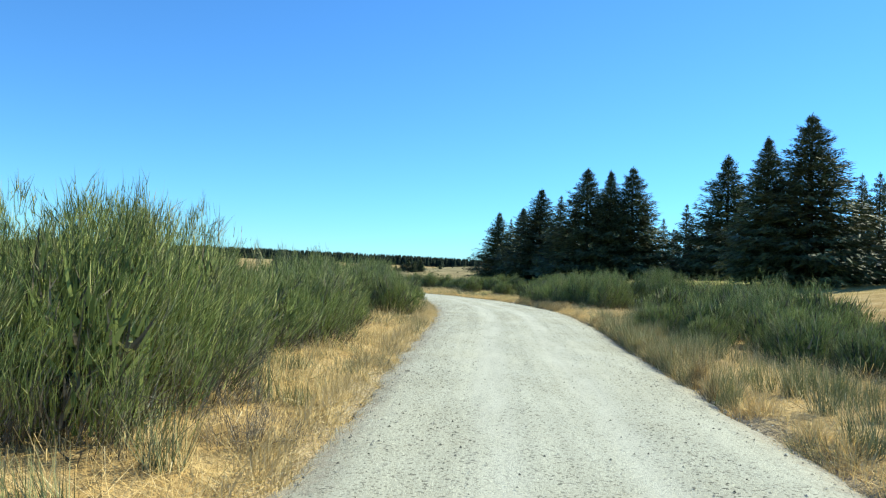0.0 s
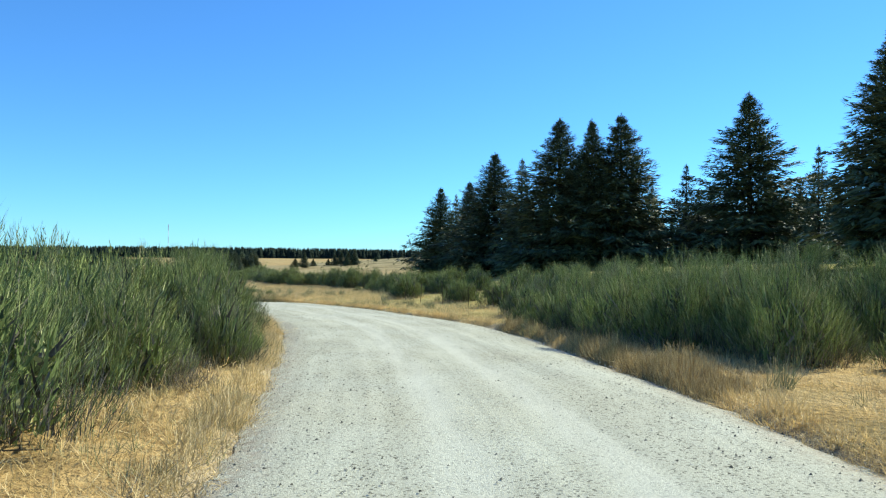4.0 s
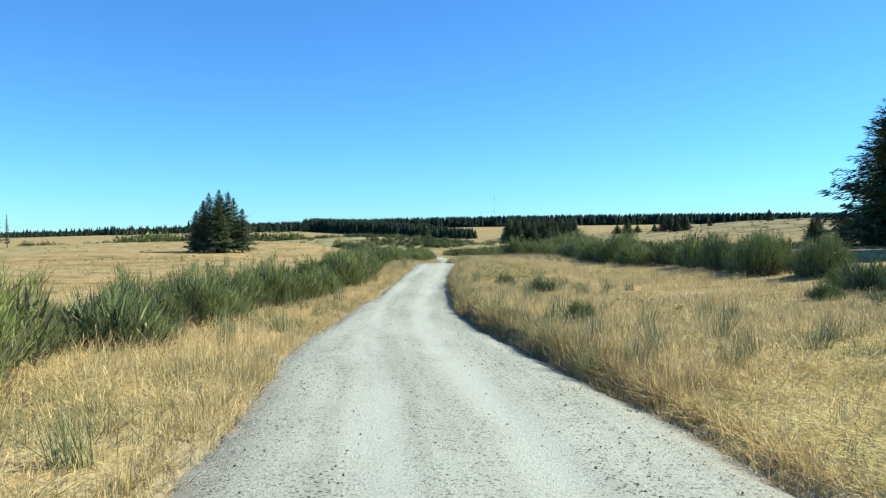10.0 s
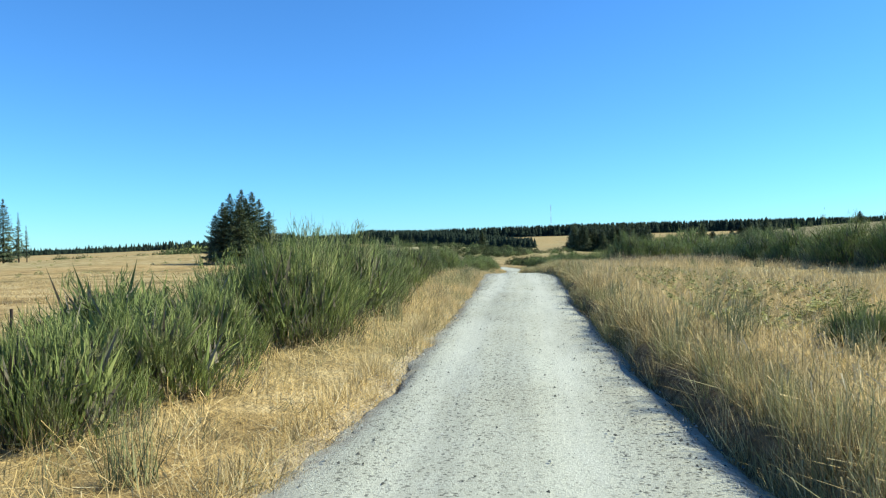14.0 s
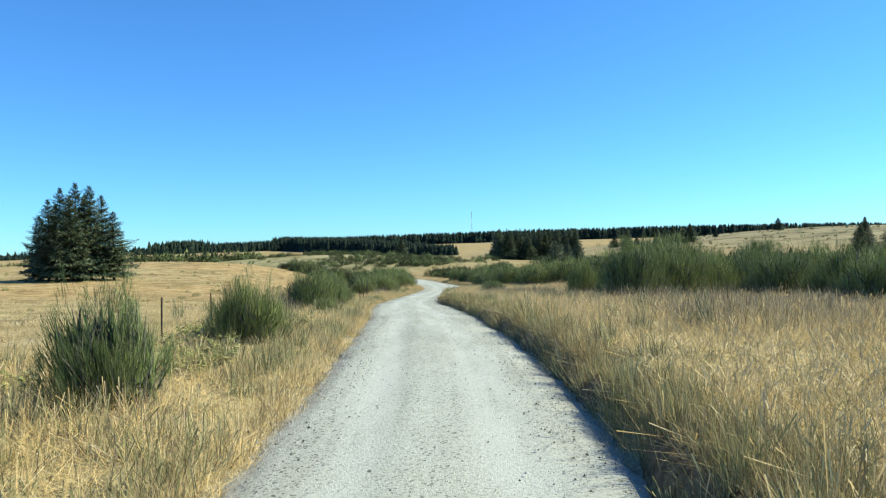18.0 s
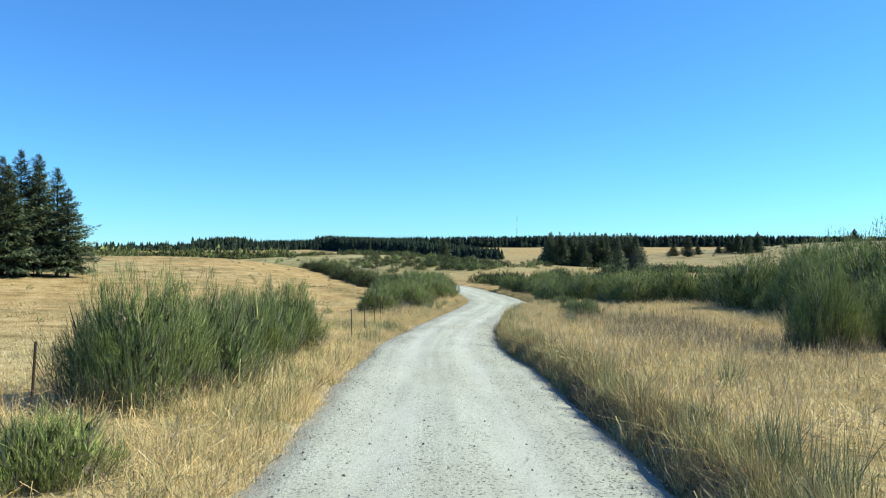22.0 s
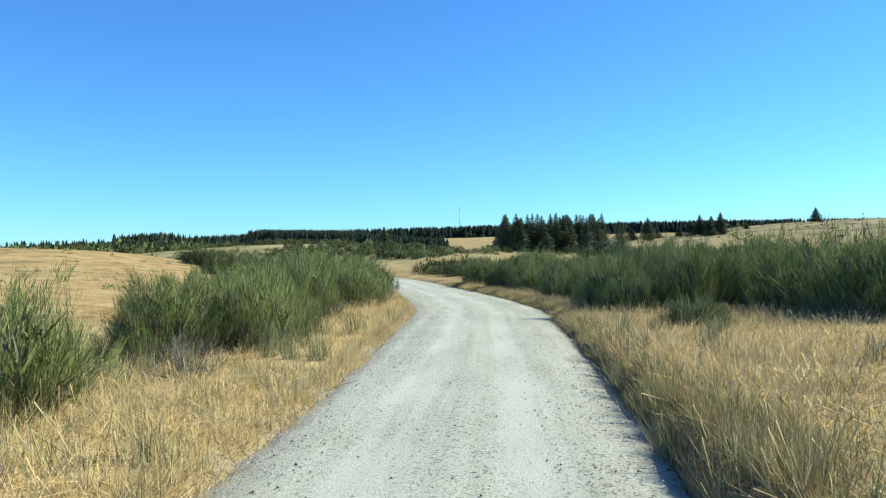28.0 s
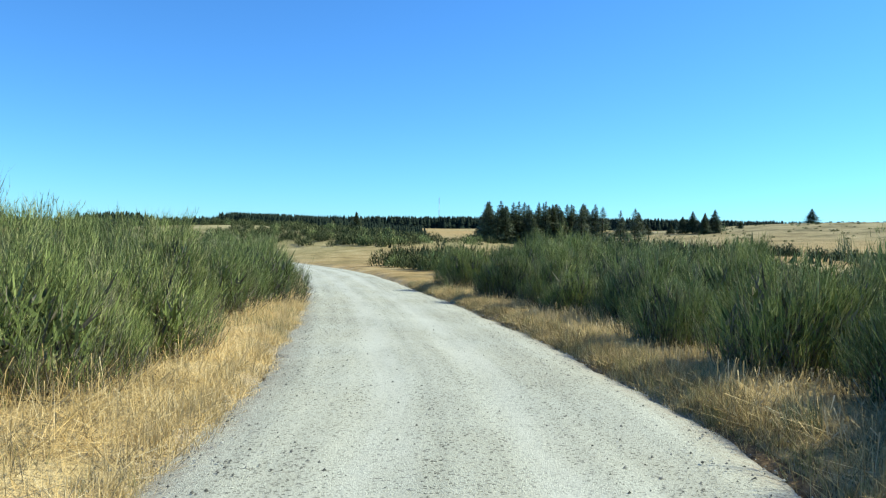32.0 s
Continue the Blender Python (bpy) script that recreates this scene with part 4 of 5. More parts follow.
# bushes along the road: distance along it, to the right of its middle, height
WEST_UPPER = [(0, -7.8, 2.2), (3.4, -7.6, 2.3), (6.8, -7.0, 2.5), (7.4, -9.2, 2.6), (10, -8.6, 2.6), (8.2, -6.1, 2.7), (9.4, -5.8, 2.8), (11, -6.3, 2.8), (13, -6.3, 2.3), (14.6, -6.3, 2.1), (17.5, -6.0, 2.1), (20.8, -6.0, 2.0), (24, -6.2, 1.8), (26.4, -7.1, 1.8), (29.2, -5.0, 1.7), (30.6, -6.7, 1.9),
              (34.5, -6.5, 2.1), (39, -7.0, 2.5), (43, -6.3, 2.0), (46.6, -5.1, 1.7), (52.6, -7.2, 2.7), (56, -7.2, 2.8), (58.4, -7.1, 3.0), (63.8, -6.4, 2.9), (67.4, -6.0, 2.6), (69.4, -6.2, 2.4), (73, -6.6, 2.3), (76, -6.8, 2.3), (79.5, -6.9, 2.6)]
WEST_MIDDLE = [(84, -7.8, 3.0), (86.5, -8.4, 2.8), (89, -8.6, 2.2), (92.3, -7.2, 1.6), (97, -8.2, 2.0), (98.5, -7.0, 2.0), (101, -7.4, 2.1), (104, -6.8, 2.0), (106, -6.2, 2.2), (108.6, -5.0, 1.4), (110.4, -4.8, 1.4), (112.8, -5.2, 1.5), (115.4, -4.6, 2.2),
               (117, -4.9, 2.3), (119, -4.6, 2.2), (120.6, -4.5, 2.0), (123, -4.4, 1.7), (126.5, -4.3, 1.3), (131.5, -5.6, 1.9), (133.4, -5.2, 1.9), (137.9, -4.5, 1.75, 0.62), (145.6, -4.5, 1.75, 0.66), (160, -4.2, 0.8), (165.2, -5.4, 2.4, 0.78), (166.8, -4.9, 2.2, 0.7), (170.8, -5.1, 2.0, 0.75), (173.4, -5.2, 2.2, 0.7), (175.8, -4.8, 2.3, 0.85)]
WEST_LOWER = [(202.4, -6.9, 2.1), (209.5, -7.7, 2.3), (210.8, -6.3, 2.3), (212, -7.6, 2.3), (214, -6.5, 2.5), (217, -7.8, 2.5), (220.5, -7.2, 3.0, 0.75), (222.5, -8.2, 2.5), (225.5, -8.4, 2.5), (228.3, -6.6, 2.4), (230.5, -7.9, 3.1, 0.9), (229.4, -5.7, 2.0), (231.6, -5.7, 2.1), (233.5, -7.2, 2.6), (237.3, -6.5, 3.0), (237, -9.4, 3.0),
              (240, -8.6, 3.0), (242, -6.2, 2.6), (246.8, -5.7, 2.8), (251.6, -5.6, 2.9), (256, -5.4, 2.8)]
EAST_UPPER = [(22.6, 5.6, 1.0), (25.6, 4.9, 1.2), (29, 5.4, 1.1), (13, 8.4, 1.2), (15.4, 9.2, 1.3), (17, 7.6, 1.2), (18.6, 6.8, 1.25), (23, 7.8, 1.5), (28, 9.6, 1.8), (30.5, 11, 1.9), (24.8, 6.2, 1.6), (26.4, 8.0, 1.7), (20, 7.4, 1.5), (22, 9.6, 1.4), (45.6, 7.6, 2.2), (47, 8.0, 2.6), (48.6, 6.8, 2.5), (50.8, 6.3, 2.2), (53, 6.0, 1.9), (55.2, 5.8, 1.5), (57.6, 5.8, 1.3), (48.6, 12.5, 2.8), (51, 9.6, 2.7), (53.2, 13.8, 3.0), (53.6, 9.9, 2.9), (54, 8.0, 2.5), (55.6, 8.8, 2.7), (56.6, 7.2, 2.3), (58.4, 8.4, 2.5), (58.6, 10.4, 2.6), (60.2, 7.2, 1.6), (60.4, 13.4, 2.4), (63.4, 11.5, 2.3), (66, 9.5, 1.6), (71, 9.7, 1.4),
              (76.6, 8.8, 1.8), (79, 10, 1.7), (83, 12, 1.7), (84.6, 14, 1.6), (85.4, 12.6, 1.8), (87.6, 13.2, 1.8), (90, 13.6, 1.7)]
EAST_MIDDLE = [(110, 20, 2.3), (113.5, 18.4, 2.5), (115.5, 19.4, 2.4), (118.2, 17.8, 2.4), (121, 17.2, 2.0), (124.3, 16.6, 1.9), (94.6, 5.1, 0.7), (108, 6.2, 0.8), (112.2, 4.8, 0.7), (125.5, 14.6, 1.8), (129.5, 14.0, 2.4), (131.5, 15.4, 2.5), (132.4, 13.2, 2.1), (136, 13.8, 1.6), (138.5, 13.4, 2.0), (142, 13, 1.8)]
EAST_MEADOW = [(146, 14.6, 2.2), (148.5, 16, 2.2), (150.5, 14.5, 1.6), (154, 16, 2.1), (158, 15.6, 2.0), (161.5, 16.4, 2.3), (165, 15, 2.4), (169, 20.4, 3.0), (171, 21.4, 2.8), (193.5, 18.4, 3.4), (195, 20, 3.2), (171.5, 16.2, 2.0), (193.2, 6.7, 1.2), (199, 6.2, 0.9), (197.5, 21.5, 3.6), (200, 20.5, 3.9), (202.5, 22, 3.8)]
EAST_LOWER = [(212.6, 6.1, 1.0), (213.6, 11.2, 2.3), (218, 10.8, 2.6), (219.2, 5.8, 1.7), (220.2, 8.2, 2.9), (220.6, 10.0, 2.6), (221.4, 5.4, 2.4), (222.6, 6.1, 2.5), (224, 9.2, 2.5), (223.4, 8.2, 3.2, 0.7), (225.4, 7.0, 3.3, 0.7), (225.5, 5.5, 1.5), (227, 6.3, 1.9), (229.7, 6.1, 2.2), (230.4, 8.4, 2.2), (233.2, 5.5, 1.7), (235.8, 8.4, 2.6), (238, 6.7, 2.2), (240.4, 5.7, 1.7), (242.4, 8.8, 2.8), (244, 6.3, 2.4), (246, 8.0, 2.9), (248.5, 5.5, 2.5), (251.2, 8.8, 3.0), (256, 9.8, 3.2), (257, 5.7, 2.6)]
# looser banks behind them: from, to; right of the middle from, to; height; number
BANKS_WEST = [(12, 32, -9.5, -7, 1.9, 14), (30, 50, -10, -7.0, 2.1, 11), (50, 62, -12, -8.2, 2.6, 10), (60, 76, -9.5, -7, 2.2, 9), (74, 92, -10.5, -7, 1.6, 8), (102, 122, -8.2, -6.6, 1.4, 6)]
BANKS_WEST_LOWER = [(226, 256, -12, -9, 2.4, 13)]
BANKS_EAST = [(26, 46, 9, 16, 1.8, 14), (44, 62, 11, 17, 2.1, 12), (68, 86, 12, 18, 1.8, 9), (84, 104, 14, 22, 1.5, 11)]
BANKS_EAST_LOWER = [(104, 126, 15, 24, 1.3, 5), (130, 160, 15.5, 20, 1.5, 9), (160, 192, 18, 24, 2.1, 13), (188, 214, 17.5, 24, 3.5, 20), (212, 232, 10.5, 18, 2.6, 18), (228, 258, 9.5, 14, 2.5, 17)]
rb = random.Random(77)
for group, rows in (("broom west of the first bends", WEST_UPPER), ("broom west of the middle road", WEST_MIDDLE), ("broom west of the lower road", WEST_LOWER),
                    ("broom east of the first bends", EAST_UPPER), ("broom east of the middle road", EAST_MIDDLE), ("broom east of the middle road", EAST_MEADOW), ("broom east of the lower road", EAST_LOWER)):
    for s, off, tall, *wide in rows:
        x, y = road_at(s, off)
        bush(float(x), float(y), tall, wide[0] if wide else rb.uniform(0.85, 1.1), group)
for x, y, tall, wide in [(17.4, 156.2, 3.0, 0.72), (19.2, 157.4, 2.7, 0.75), (21.4, 158.6, 2.4, 0.8), (17.4, 171.2, 2.7, 0.62), (20.4, 172.6, 2.4, 0.8), (20.4, 164.6, 2.0, 0.8)]:
    bush(x, y, tall, wide, "broom east of the middle road")
for group, banks in (("broom west of the first bends", BANKS_WEST), ("broom west of the lower road", BANKS_WEST_LOWER), ("broom east of the first bends", BANKS_EAST), ("broom east of the lower road", BANKS_EAST_LOWER)):
    rows = []
    for s0, s1, o0, o1, tall, count in banks:
        for i in range(count):
            s = s0 + (s1 - s0) * (i + rb.random()) / count
            x, y = road_at(s, rb.uniform(o0, o1))
            rows.append((float(x), float(y), tall * rb.uniform(0.48, 1.3), rb.uniform(0.9, 1.25)))
    if "lower" in group:
        bush_bank("broom_bank", rows, "dense bank of dark green broom along the lower track", (BROOM, FAR_BROOM, BROOM, TWIG_SHADE))
    else:
        for x, y, tall, wide in rows:
            bush(x, y, tall, wide, group, True)


def far_brush(name, x, y, lo, hi, seed, label, mats=None, per=190, fine=1.0):
    rng = np.random.default_rng(seed)
    n = len(x)
    h = np.repeat(rng.uniform(lo, hi, n), per)
    X, Y = np.repeat(x, per), np.repeat(y, per)
    m = n * per
    ang, r = rng.uniform(0, 6.28, m), np.sqrt(rng.random(m))
    bx, by = X + np.cos(ang) * r * h * 0.75, Y + np.sin(ang) * r * h * 0.75
    z = height(bx, by)
    top = h * (1 - 0.65 * r ** 2) * (1 + 0.2 * np.sin(3 * ang + X) + 0.15 * np.sin(5 * ang - 2 * Y))
    base = np.stack([bx, by, z + top * rng.uniform(0.0, 0.8, m)], 1)
    out = np.stack([np.cos(ang) * r * 0.55, np.sin(ang) * r * 0.55, np.full(m, 0.9)], 1) + rng.normal(0, 0.22, (m, 3))
    tip = base + out * (h * rng.uniform(0.18, 0.34, m))[:, None]
    wide = np.where((rng.random(m) < 0.3) & (r < 0.8), 5.0, 1.0)
    v, f = spikes(base, base + (tip - base) * np.where(wide > 1, 0.75, 1.0)[:, None], h * wide * fine * rng.uniform(0.024, 0.06, m), rng)
    dome = np.repeat(unit(np.stack([np.cos(ang) * r, np.sin(ang) * r, 1.1 - 0.7 * r], 1)), 3, 0)
    return tagged(new(name, raw_mesh(name, v, f, mats or [FAR_BROOM, OLIVE, BROOM], np.repeat(rng.choice(3, n, p=(0.84, 0.0, 0.16)), per), dome=dome)), label, "brush", kind="stuff")


rg = np.random.default_rng(41)
n = 460
s = 150 + 150 * rg.random(n) ** 0.7
x, y = road_at(s, np.interp(s, [150, 190, 215, 250, 300], [24, 24, 20, 11, 6]) + 24 * rg.random(n) ** 1.3)
gap = wobble(x, y, 7.0, 3.0) > -0.05
x, y = x[gap], y[gap]
far_brush("broom_thicket", x, y, 1.2, 2.5, 6, "dense green broom thicket east of the road", None, 520, 0.42)
n = 420
bx = np.concatenate([-6 + rg.normal(0, 8, 150), -40 + rg.normal(0, 30, 120), rg.uniform(-70, -20, 90), -30 + rg.normal(0, 9, 60)])
by = np.concatenate([350 + rg.normal(0, 6, 150), 385 + rg.normal(0, 22, 120), 402 + rg.normal(0, 5, 90), 356 + rg.normal(0, 6, 60)])
far_brush("hill_brush", bx, by, 0.8, 2.2, 7, "low green brush scattered over the mound", None, 380, 0.55)
rows = []
for i in range(52):
    u = (i + rb.random()) / 52
    rows.append((-36 + 28 * u + rb.gauss(0, 1.0), 303 - 60 * u + rb.gauss(0, 1.0), rb.uniform(1.5, 2.6), rb.uniform(1.0, 1.5)))
bush_bank("pasture_hedge", rows, "dark broom hedge running along the pasture's edge", (FAR_BROOM, BROOM, FAR_BROOM, TWIG_SHADE))
n = 170
u = rg.random(n)
far_brush("pasture_copse", -184 + 84 * u + rg.normal(0, 2, n), 452 + 32 * u + rg.normal(0, 8, n), 6.0, 8.6, 12, "dark rounded copse beyond the pasture's crest")
n = 260
far_brush("hill_tufts", rg.uniform(110, 360, n), rg.uniform(480, 680, n), 0.5, 1.3, 13, "small dark tufts dotted over the eastern hill")
n = 300
far_brush("pasture_tufts", rg.uniform(-120, -14, n), rg.uniform(120, 300, n), 0.2, 0.5, 14, "low weedy tufts dotted over the western pasture", [WEED, THATCH, WEED])
n = 130
u = rg.random(n)
far_brush("crest_brush", -165 + 105 * u, 338 + 10 * np.sin(u * 9) + rg.normal(0, 5, n), 1.6, 3.6, 9, "green brush on the pasture's crest", None, 400, 0.5)


n = 240
u = rg.random(n)
far_brush("hill_hedges", 34 + 110 * u + rg.normal(0, 4, n), 330 + 40 * np.sin(u * 7) + rg.normal(0, 14, n), 1.4, 3.2, 10, "green brush in rows across the eastern slope", None, 400, 0.5)


# ---- fence west of the road ----
fence = tagged(new("wire_fence"), "rusty steel fence posts with thin wire along the pasture", "fence")
bm = bmesh.new()
for a, b, c, d in ((-0.02, 0.02, -0.004, 0.004), (-0.004, 0.004, -0.024, 0.004)):
    vs = [bm.verts.new((x, y, z)) for z in (0, 1.35) for x, y in ((a, c), (b, c), (b, d), (a, d))]
    for q in ((0, 1, 5, 4), (1, 2, 6, 5), (2, 3, 7, 6), (3, 0, 4, 7), (4, 5, 6, 7)):
        bm.faces.new([vs[i] for i in q])
post_me = bpy.data.meshes.new("post")
bm.to_mesh(post_me)
bm.free()
post_me.materials.append(STEEL)
tops = []
for s in np.arange(102.2, 262, 4.4):
    off = float(np.interp(s, [100, 140, 163, 172, 181, 189.5, 194.6, 200, 230, 262], [-7.2, -6.8, -6.5, -5.0, -3.6, -4.2, -4.9, -5.9, -10.5, -12]))
    x, y = (float(q) for q in road_at(s, off))
    z = float(height(np.array([x]), np.array([y]))[0])
    p = part("post", post_me, fence)
    p.matrix_basis = pose(x, y, z - 0.25, random.uniform(-3, 3), random.uniform(-3, 3), random.uniform(0, 90))
    tops.append((x, y, z))
T3 = np.array(tops)
for h in (0.35, 0.7, 1.05):
    v, f = tubes(T3[:-1] + [0, 0, h], T3[1:] + [0, 0, h], np.full(len(T3) - 1, 0.0016), np.full(len(T3) - 1, 0.0016), 3)
    part("wire", raw_mesh("wire", v, f, [STEEL]), fence)


# ---- bare shrubs ----
dry, dry_shoots, _ = broom_mesh(91, 1.7, 1.2, 700, 0.9, 0.0)
dry_me = raw_mesh("twigs", *joined(dry, dry_shoots), [BROOM_WOOD])
for i, (s, off, q) in enumerate([(158.8, -6.5, 1.0), (161.2, -6.4, 0.9), (206, -5.6, 0.8), (43, -4.9, 0.6), (8, -3.6, 0.6), (198, -4.4, 0.8), (61, 8.5, 1.5)]):
    x, y = (float(v) for v in road_at(s, off))
    shrub = new("bare_shrub")
    part("crown", dry_me, shrub)
    shrub.matrix_basis = standing(x, y, i * 77, q, q, 0.03)
    tagged(shrub, "leafless grey-brown shrub standing in dry grass", "shrub", "bare shrubs")

# ---- fence before the wood ----
fence2 = tagged(new("wire_fence"), "low dark fence posts with wire before the fir wood", "fence")
tops = []
for s in np.arange(57, 76, 2.5):
    x, y = (float(q) for q in road_at(s, float(np.interp(s, [49, 64, 72, 96], [8.6, 7.9, 7.4, 9.5]))))
    z = float(height(np.array([x]), np.array([y]))[0])
    p = part("post", post_me, fence2)
    p.matrix_basis = pose(x, y, z - 0.25, random.uniform(-4, 4), random.uniform(-4, 4), random.uniform(0, 90))
    tops.append((x, y, z))
T3 = np.array(tops)
for h in (0.3, 0.6, 0.9):
    v, f = tubes(T3[:-1] + [0, 0, h], T3[1:] + [0, 0, h], np.full(len(T3) - 1, 0.0016), np.full(len(T3) - 1, 0.0016), 3)
    part("wire", raw_mesh("wire", v, f, [STEEL]), fence2)


# ---- far mast and sheds ----
def farmhouse(x, y, turn, long, deep, eaves, ridge, label):
    """Walls, a gabled roof and dark windows."""
    ob = new("farm_building")
    a, b = long / 2, deep / 2
    v = [(-a, -b, 0), (a, -b, 0), (a, b, 0), (-a, b, 0), (-a, -b, eaves), (a, -b, eaves), (a, b, eaves), (-a, b, eaves), (-a, 0, ridge), (a, 0, ridge)]
    f = [(0, 1, 5), (0, 5, 4), (1, 2, 6), (1, 6, 5), (2, 3, 7), (2, 7, 6), (3, 0, 4), (3, 4, 7), (4, 8, 7), (5, 6, 9)]
    part("wall", raw_mesh("wall", v, f, [WHITE]), ob)
    e, o = 0.5, 0.4
    v = []
    for k in (0, 0.18):
        v += [(-a - o, -b - e, eaves - 0.25 + k), (a + o, -b - e, eaves - 0.25 + k), (a + o, 0, ridge + 0.06 + k), (-a - o, 0, ridge + 0.06 + k), (a + o, b + e, eaves - 0.25 + k), (-a - o, b + e, eaves - 0.25 + k)]
    q = [(0, 1, 2, 3), (3, 2, 4, 5), (6, 9, 8, 7), (9, 11, 10, 8), (0, 6, 7, 1), (5, 4, 10, 11), (1, 7, 8, 2), (2, 8, 10, 4), (3, 9, 6, 0), (5, 11, 9, 3)]
    part("roof", raw_mesh("roof", v, [t for w in q for t in ((w[0], w[1], w[2]), (w[0], w[2], w[3]))], [ROOF]), ob)
    for wx in np.linspace(-a * 0.7, a * 0.7, max(2, int(long / 5))):
        v = [(wx + i, -b - 0.03 + j, h) for j in (0, 0.02) for i, h in ((-0.6, 0.9), (0.6, 0.9), (0.6, 2.1), (-0.6, 2.1))]
        q = [(0, 1, 2), (0, 2, 3), (4, 6, 5), (4, 7, 6), (0, 4, 5), (0, 5, 1), (2, 6, 7), (2, 7, 3), (1, 5, 6), (1, 6, 2), (0, 3, 7), (0, 7, 4)]
        frame_v = [(wx + (x - wx) * 1.2, y + 0.012, 1.5 + (z - 1.5) * 1.2) for x, y, z in v]
        window = part("window", raw_mesh("window", frame_v, q, [WHITE]), ob)
        part("pane", raw_mesh("pane", v, q, [STEEL]), window, "dark glass pane")
    v = [(a * 0.35 + i, -b - 0.05 + j, h) for j in (0, 0.04) for i, h in ((-0.5, 0), (0.5, 0), (0.5, 2.05), (-0.5, 2.05))]
    part("door", raw_mesh("door", v, q, [DEADWOOD]), ob)
    ob.matrix_basis = pose(x, y, float(height(np.array([x]), np.array([y]))[0]), 0, 0, turn)
    return tagged(ob, label, "house", "far farm buildings")


for row in [(-72, 640, 12, 16, 7, 2.6, 4.4, "small white farmhouse before the dark wood"), (-150, 590, -8, 30, 9, 2.8, 4.6, "long low white barn across the pasture"), (-118, 470, 20, 11, 6, 2.4, 4.0, "white shed beyond the pasture")]:
    farmhouse(*row)

mast = tagged(new("radio_mast"), "slender red and white lattice mast beyond the far ridge", "mast")
for k in range(7):
    v, f = tubes(np.array([[0, 0, k * 26.0]]), np.array([[0, 0, k * 26.0 + 26]]), [0.9], [0.9], 6)
    part("mast_section", raw_mesh("mast_section", v, f, [(RED, WHITE)[k % 2]]), mast)
mast.matrix_basis = pose(5.7, 3250, -6)

# ---- grasses ----
rq = np.random.default_rng(51)


def verge(n, near, far, s0=-14, s1=262, side=0):
    """Places beside the road, denser at its edge."""
    s = rq.uniform(s0, s1, n)
    sd = rq.choice([-1, 1], n) if side == 0 else np.full(n, side)
    o = near + (far - near) * rq.random(n) ** 1.5
    o = np.where((sd > 0) & (s > 90), np.maximum(o, 0.16 * rq.random(n)), o)
    x, y = road_at(s, sd * (half_width(s) + o))
    return x, y, s, sd, o


x, y, s, sd, o = verge(52000, -0.32, 6.5)
keep = wobble(x, y, 1.6, 3.0) + rq.normal(0, 0.5, len(x)) > -0.65 + 0.45 * ((sd > 0) & (s > 85))
x, y, o, s, sd = x[keep], y[keep], o[keep], s[keep], sd[keep]
tall = (0.10 + np.where(((sd < 0) & (s > 80)) | (s > 200), 0.38, 0.29) * np.clip((o + 0.3) / 1.4, 0, 1)) * (1 + 0.45 * wobble(x, y, 4.0, 1.0) + 0.25 * wobble(x, y, 0.8, 6.0)) * np.where((sd > 0) & (s < 80), np.clip(o / 1.1, 0.3, 1), 1)
tagged(new("verge_grass", grass_mesh("verge_grass", x, y, tall, STRAW, 12, 0.0075, 0.28, 61, 1.25, 0.2)), "tall dry golden grass along the track", "grass", kind="stuff")
x, y, s, sd, o = verge(17000, 0.05, 6.5)
keep = wobble(x, y, 2.4, 7.0) + rq.normal(0, 0.3, len(x)) + 0.02 * ((sd > 0) & (s > 85)) - 0.5 * ((sd > 0) & (s < 90) & (o < 1.5)) > 0.12
x, y, o, s, sd = x[keep], y[keep], o[keep], s[keep], sd[keep]
tall = 0.33 * (1 + 0.4 * wobble(x, y, 2.0, 5.0))
tagged(new("verge_weeds", grass_mesh("verge_weeds", x, y, tall, WEED, 18, 0.009, 0.2, 62, 0.9)), "grey-green weeds among the dry verge grass", "weeds", kind="stuff")
for name, count, near, reach, tall, seed, mat, per, lean, label in (
        ("edge_weeds", 9000, 0.0, 0.85, 0.33, 65, THATCH, 18, 0.6, "dry brown weeds leaning over the track's edge"),
        ("edge_greens", 5500, 0.02, 0.9, 0.36, 66, WEED, 18, 0.6, "grey-green weeds crowding the track's edge"),
        ("edge_stalks", 1900, 0.0, 1.1, 0.52, 67, WEED, 12, 0.5, "tall dry stalks along the track's edge")):
    x, y, s, sd, o = verge(count, near, reach, 84, 262, 1)
    keep = 0.8 * wobble(x, y, 1.1, 4.0 + seed % 3) + 0.7 * wobble(x, y, 3.7, 1.0 + seed % 5) + rq.normal(0, 0.25, len(x)) > (-0.25 if mat == THATCH else 0.0)
    x, y = x[keep], y[keep]
    tall = tall * np.interp(s[keep], [84, 185, 205, 262], [1, 1, 0.62, 0.62])
    tagged(new(name, grass_mesh(name, x, y, tall * (1 + 0.35 * wobble(x, y, 0.9, 8.0) + 0.45 * wobble(x, y, 2.6, 5.0)), mat, per, 0.010, 0.15, seed, lean)), label, "weeds", kind="stuff")

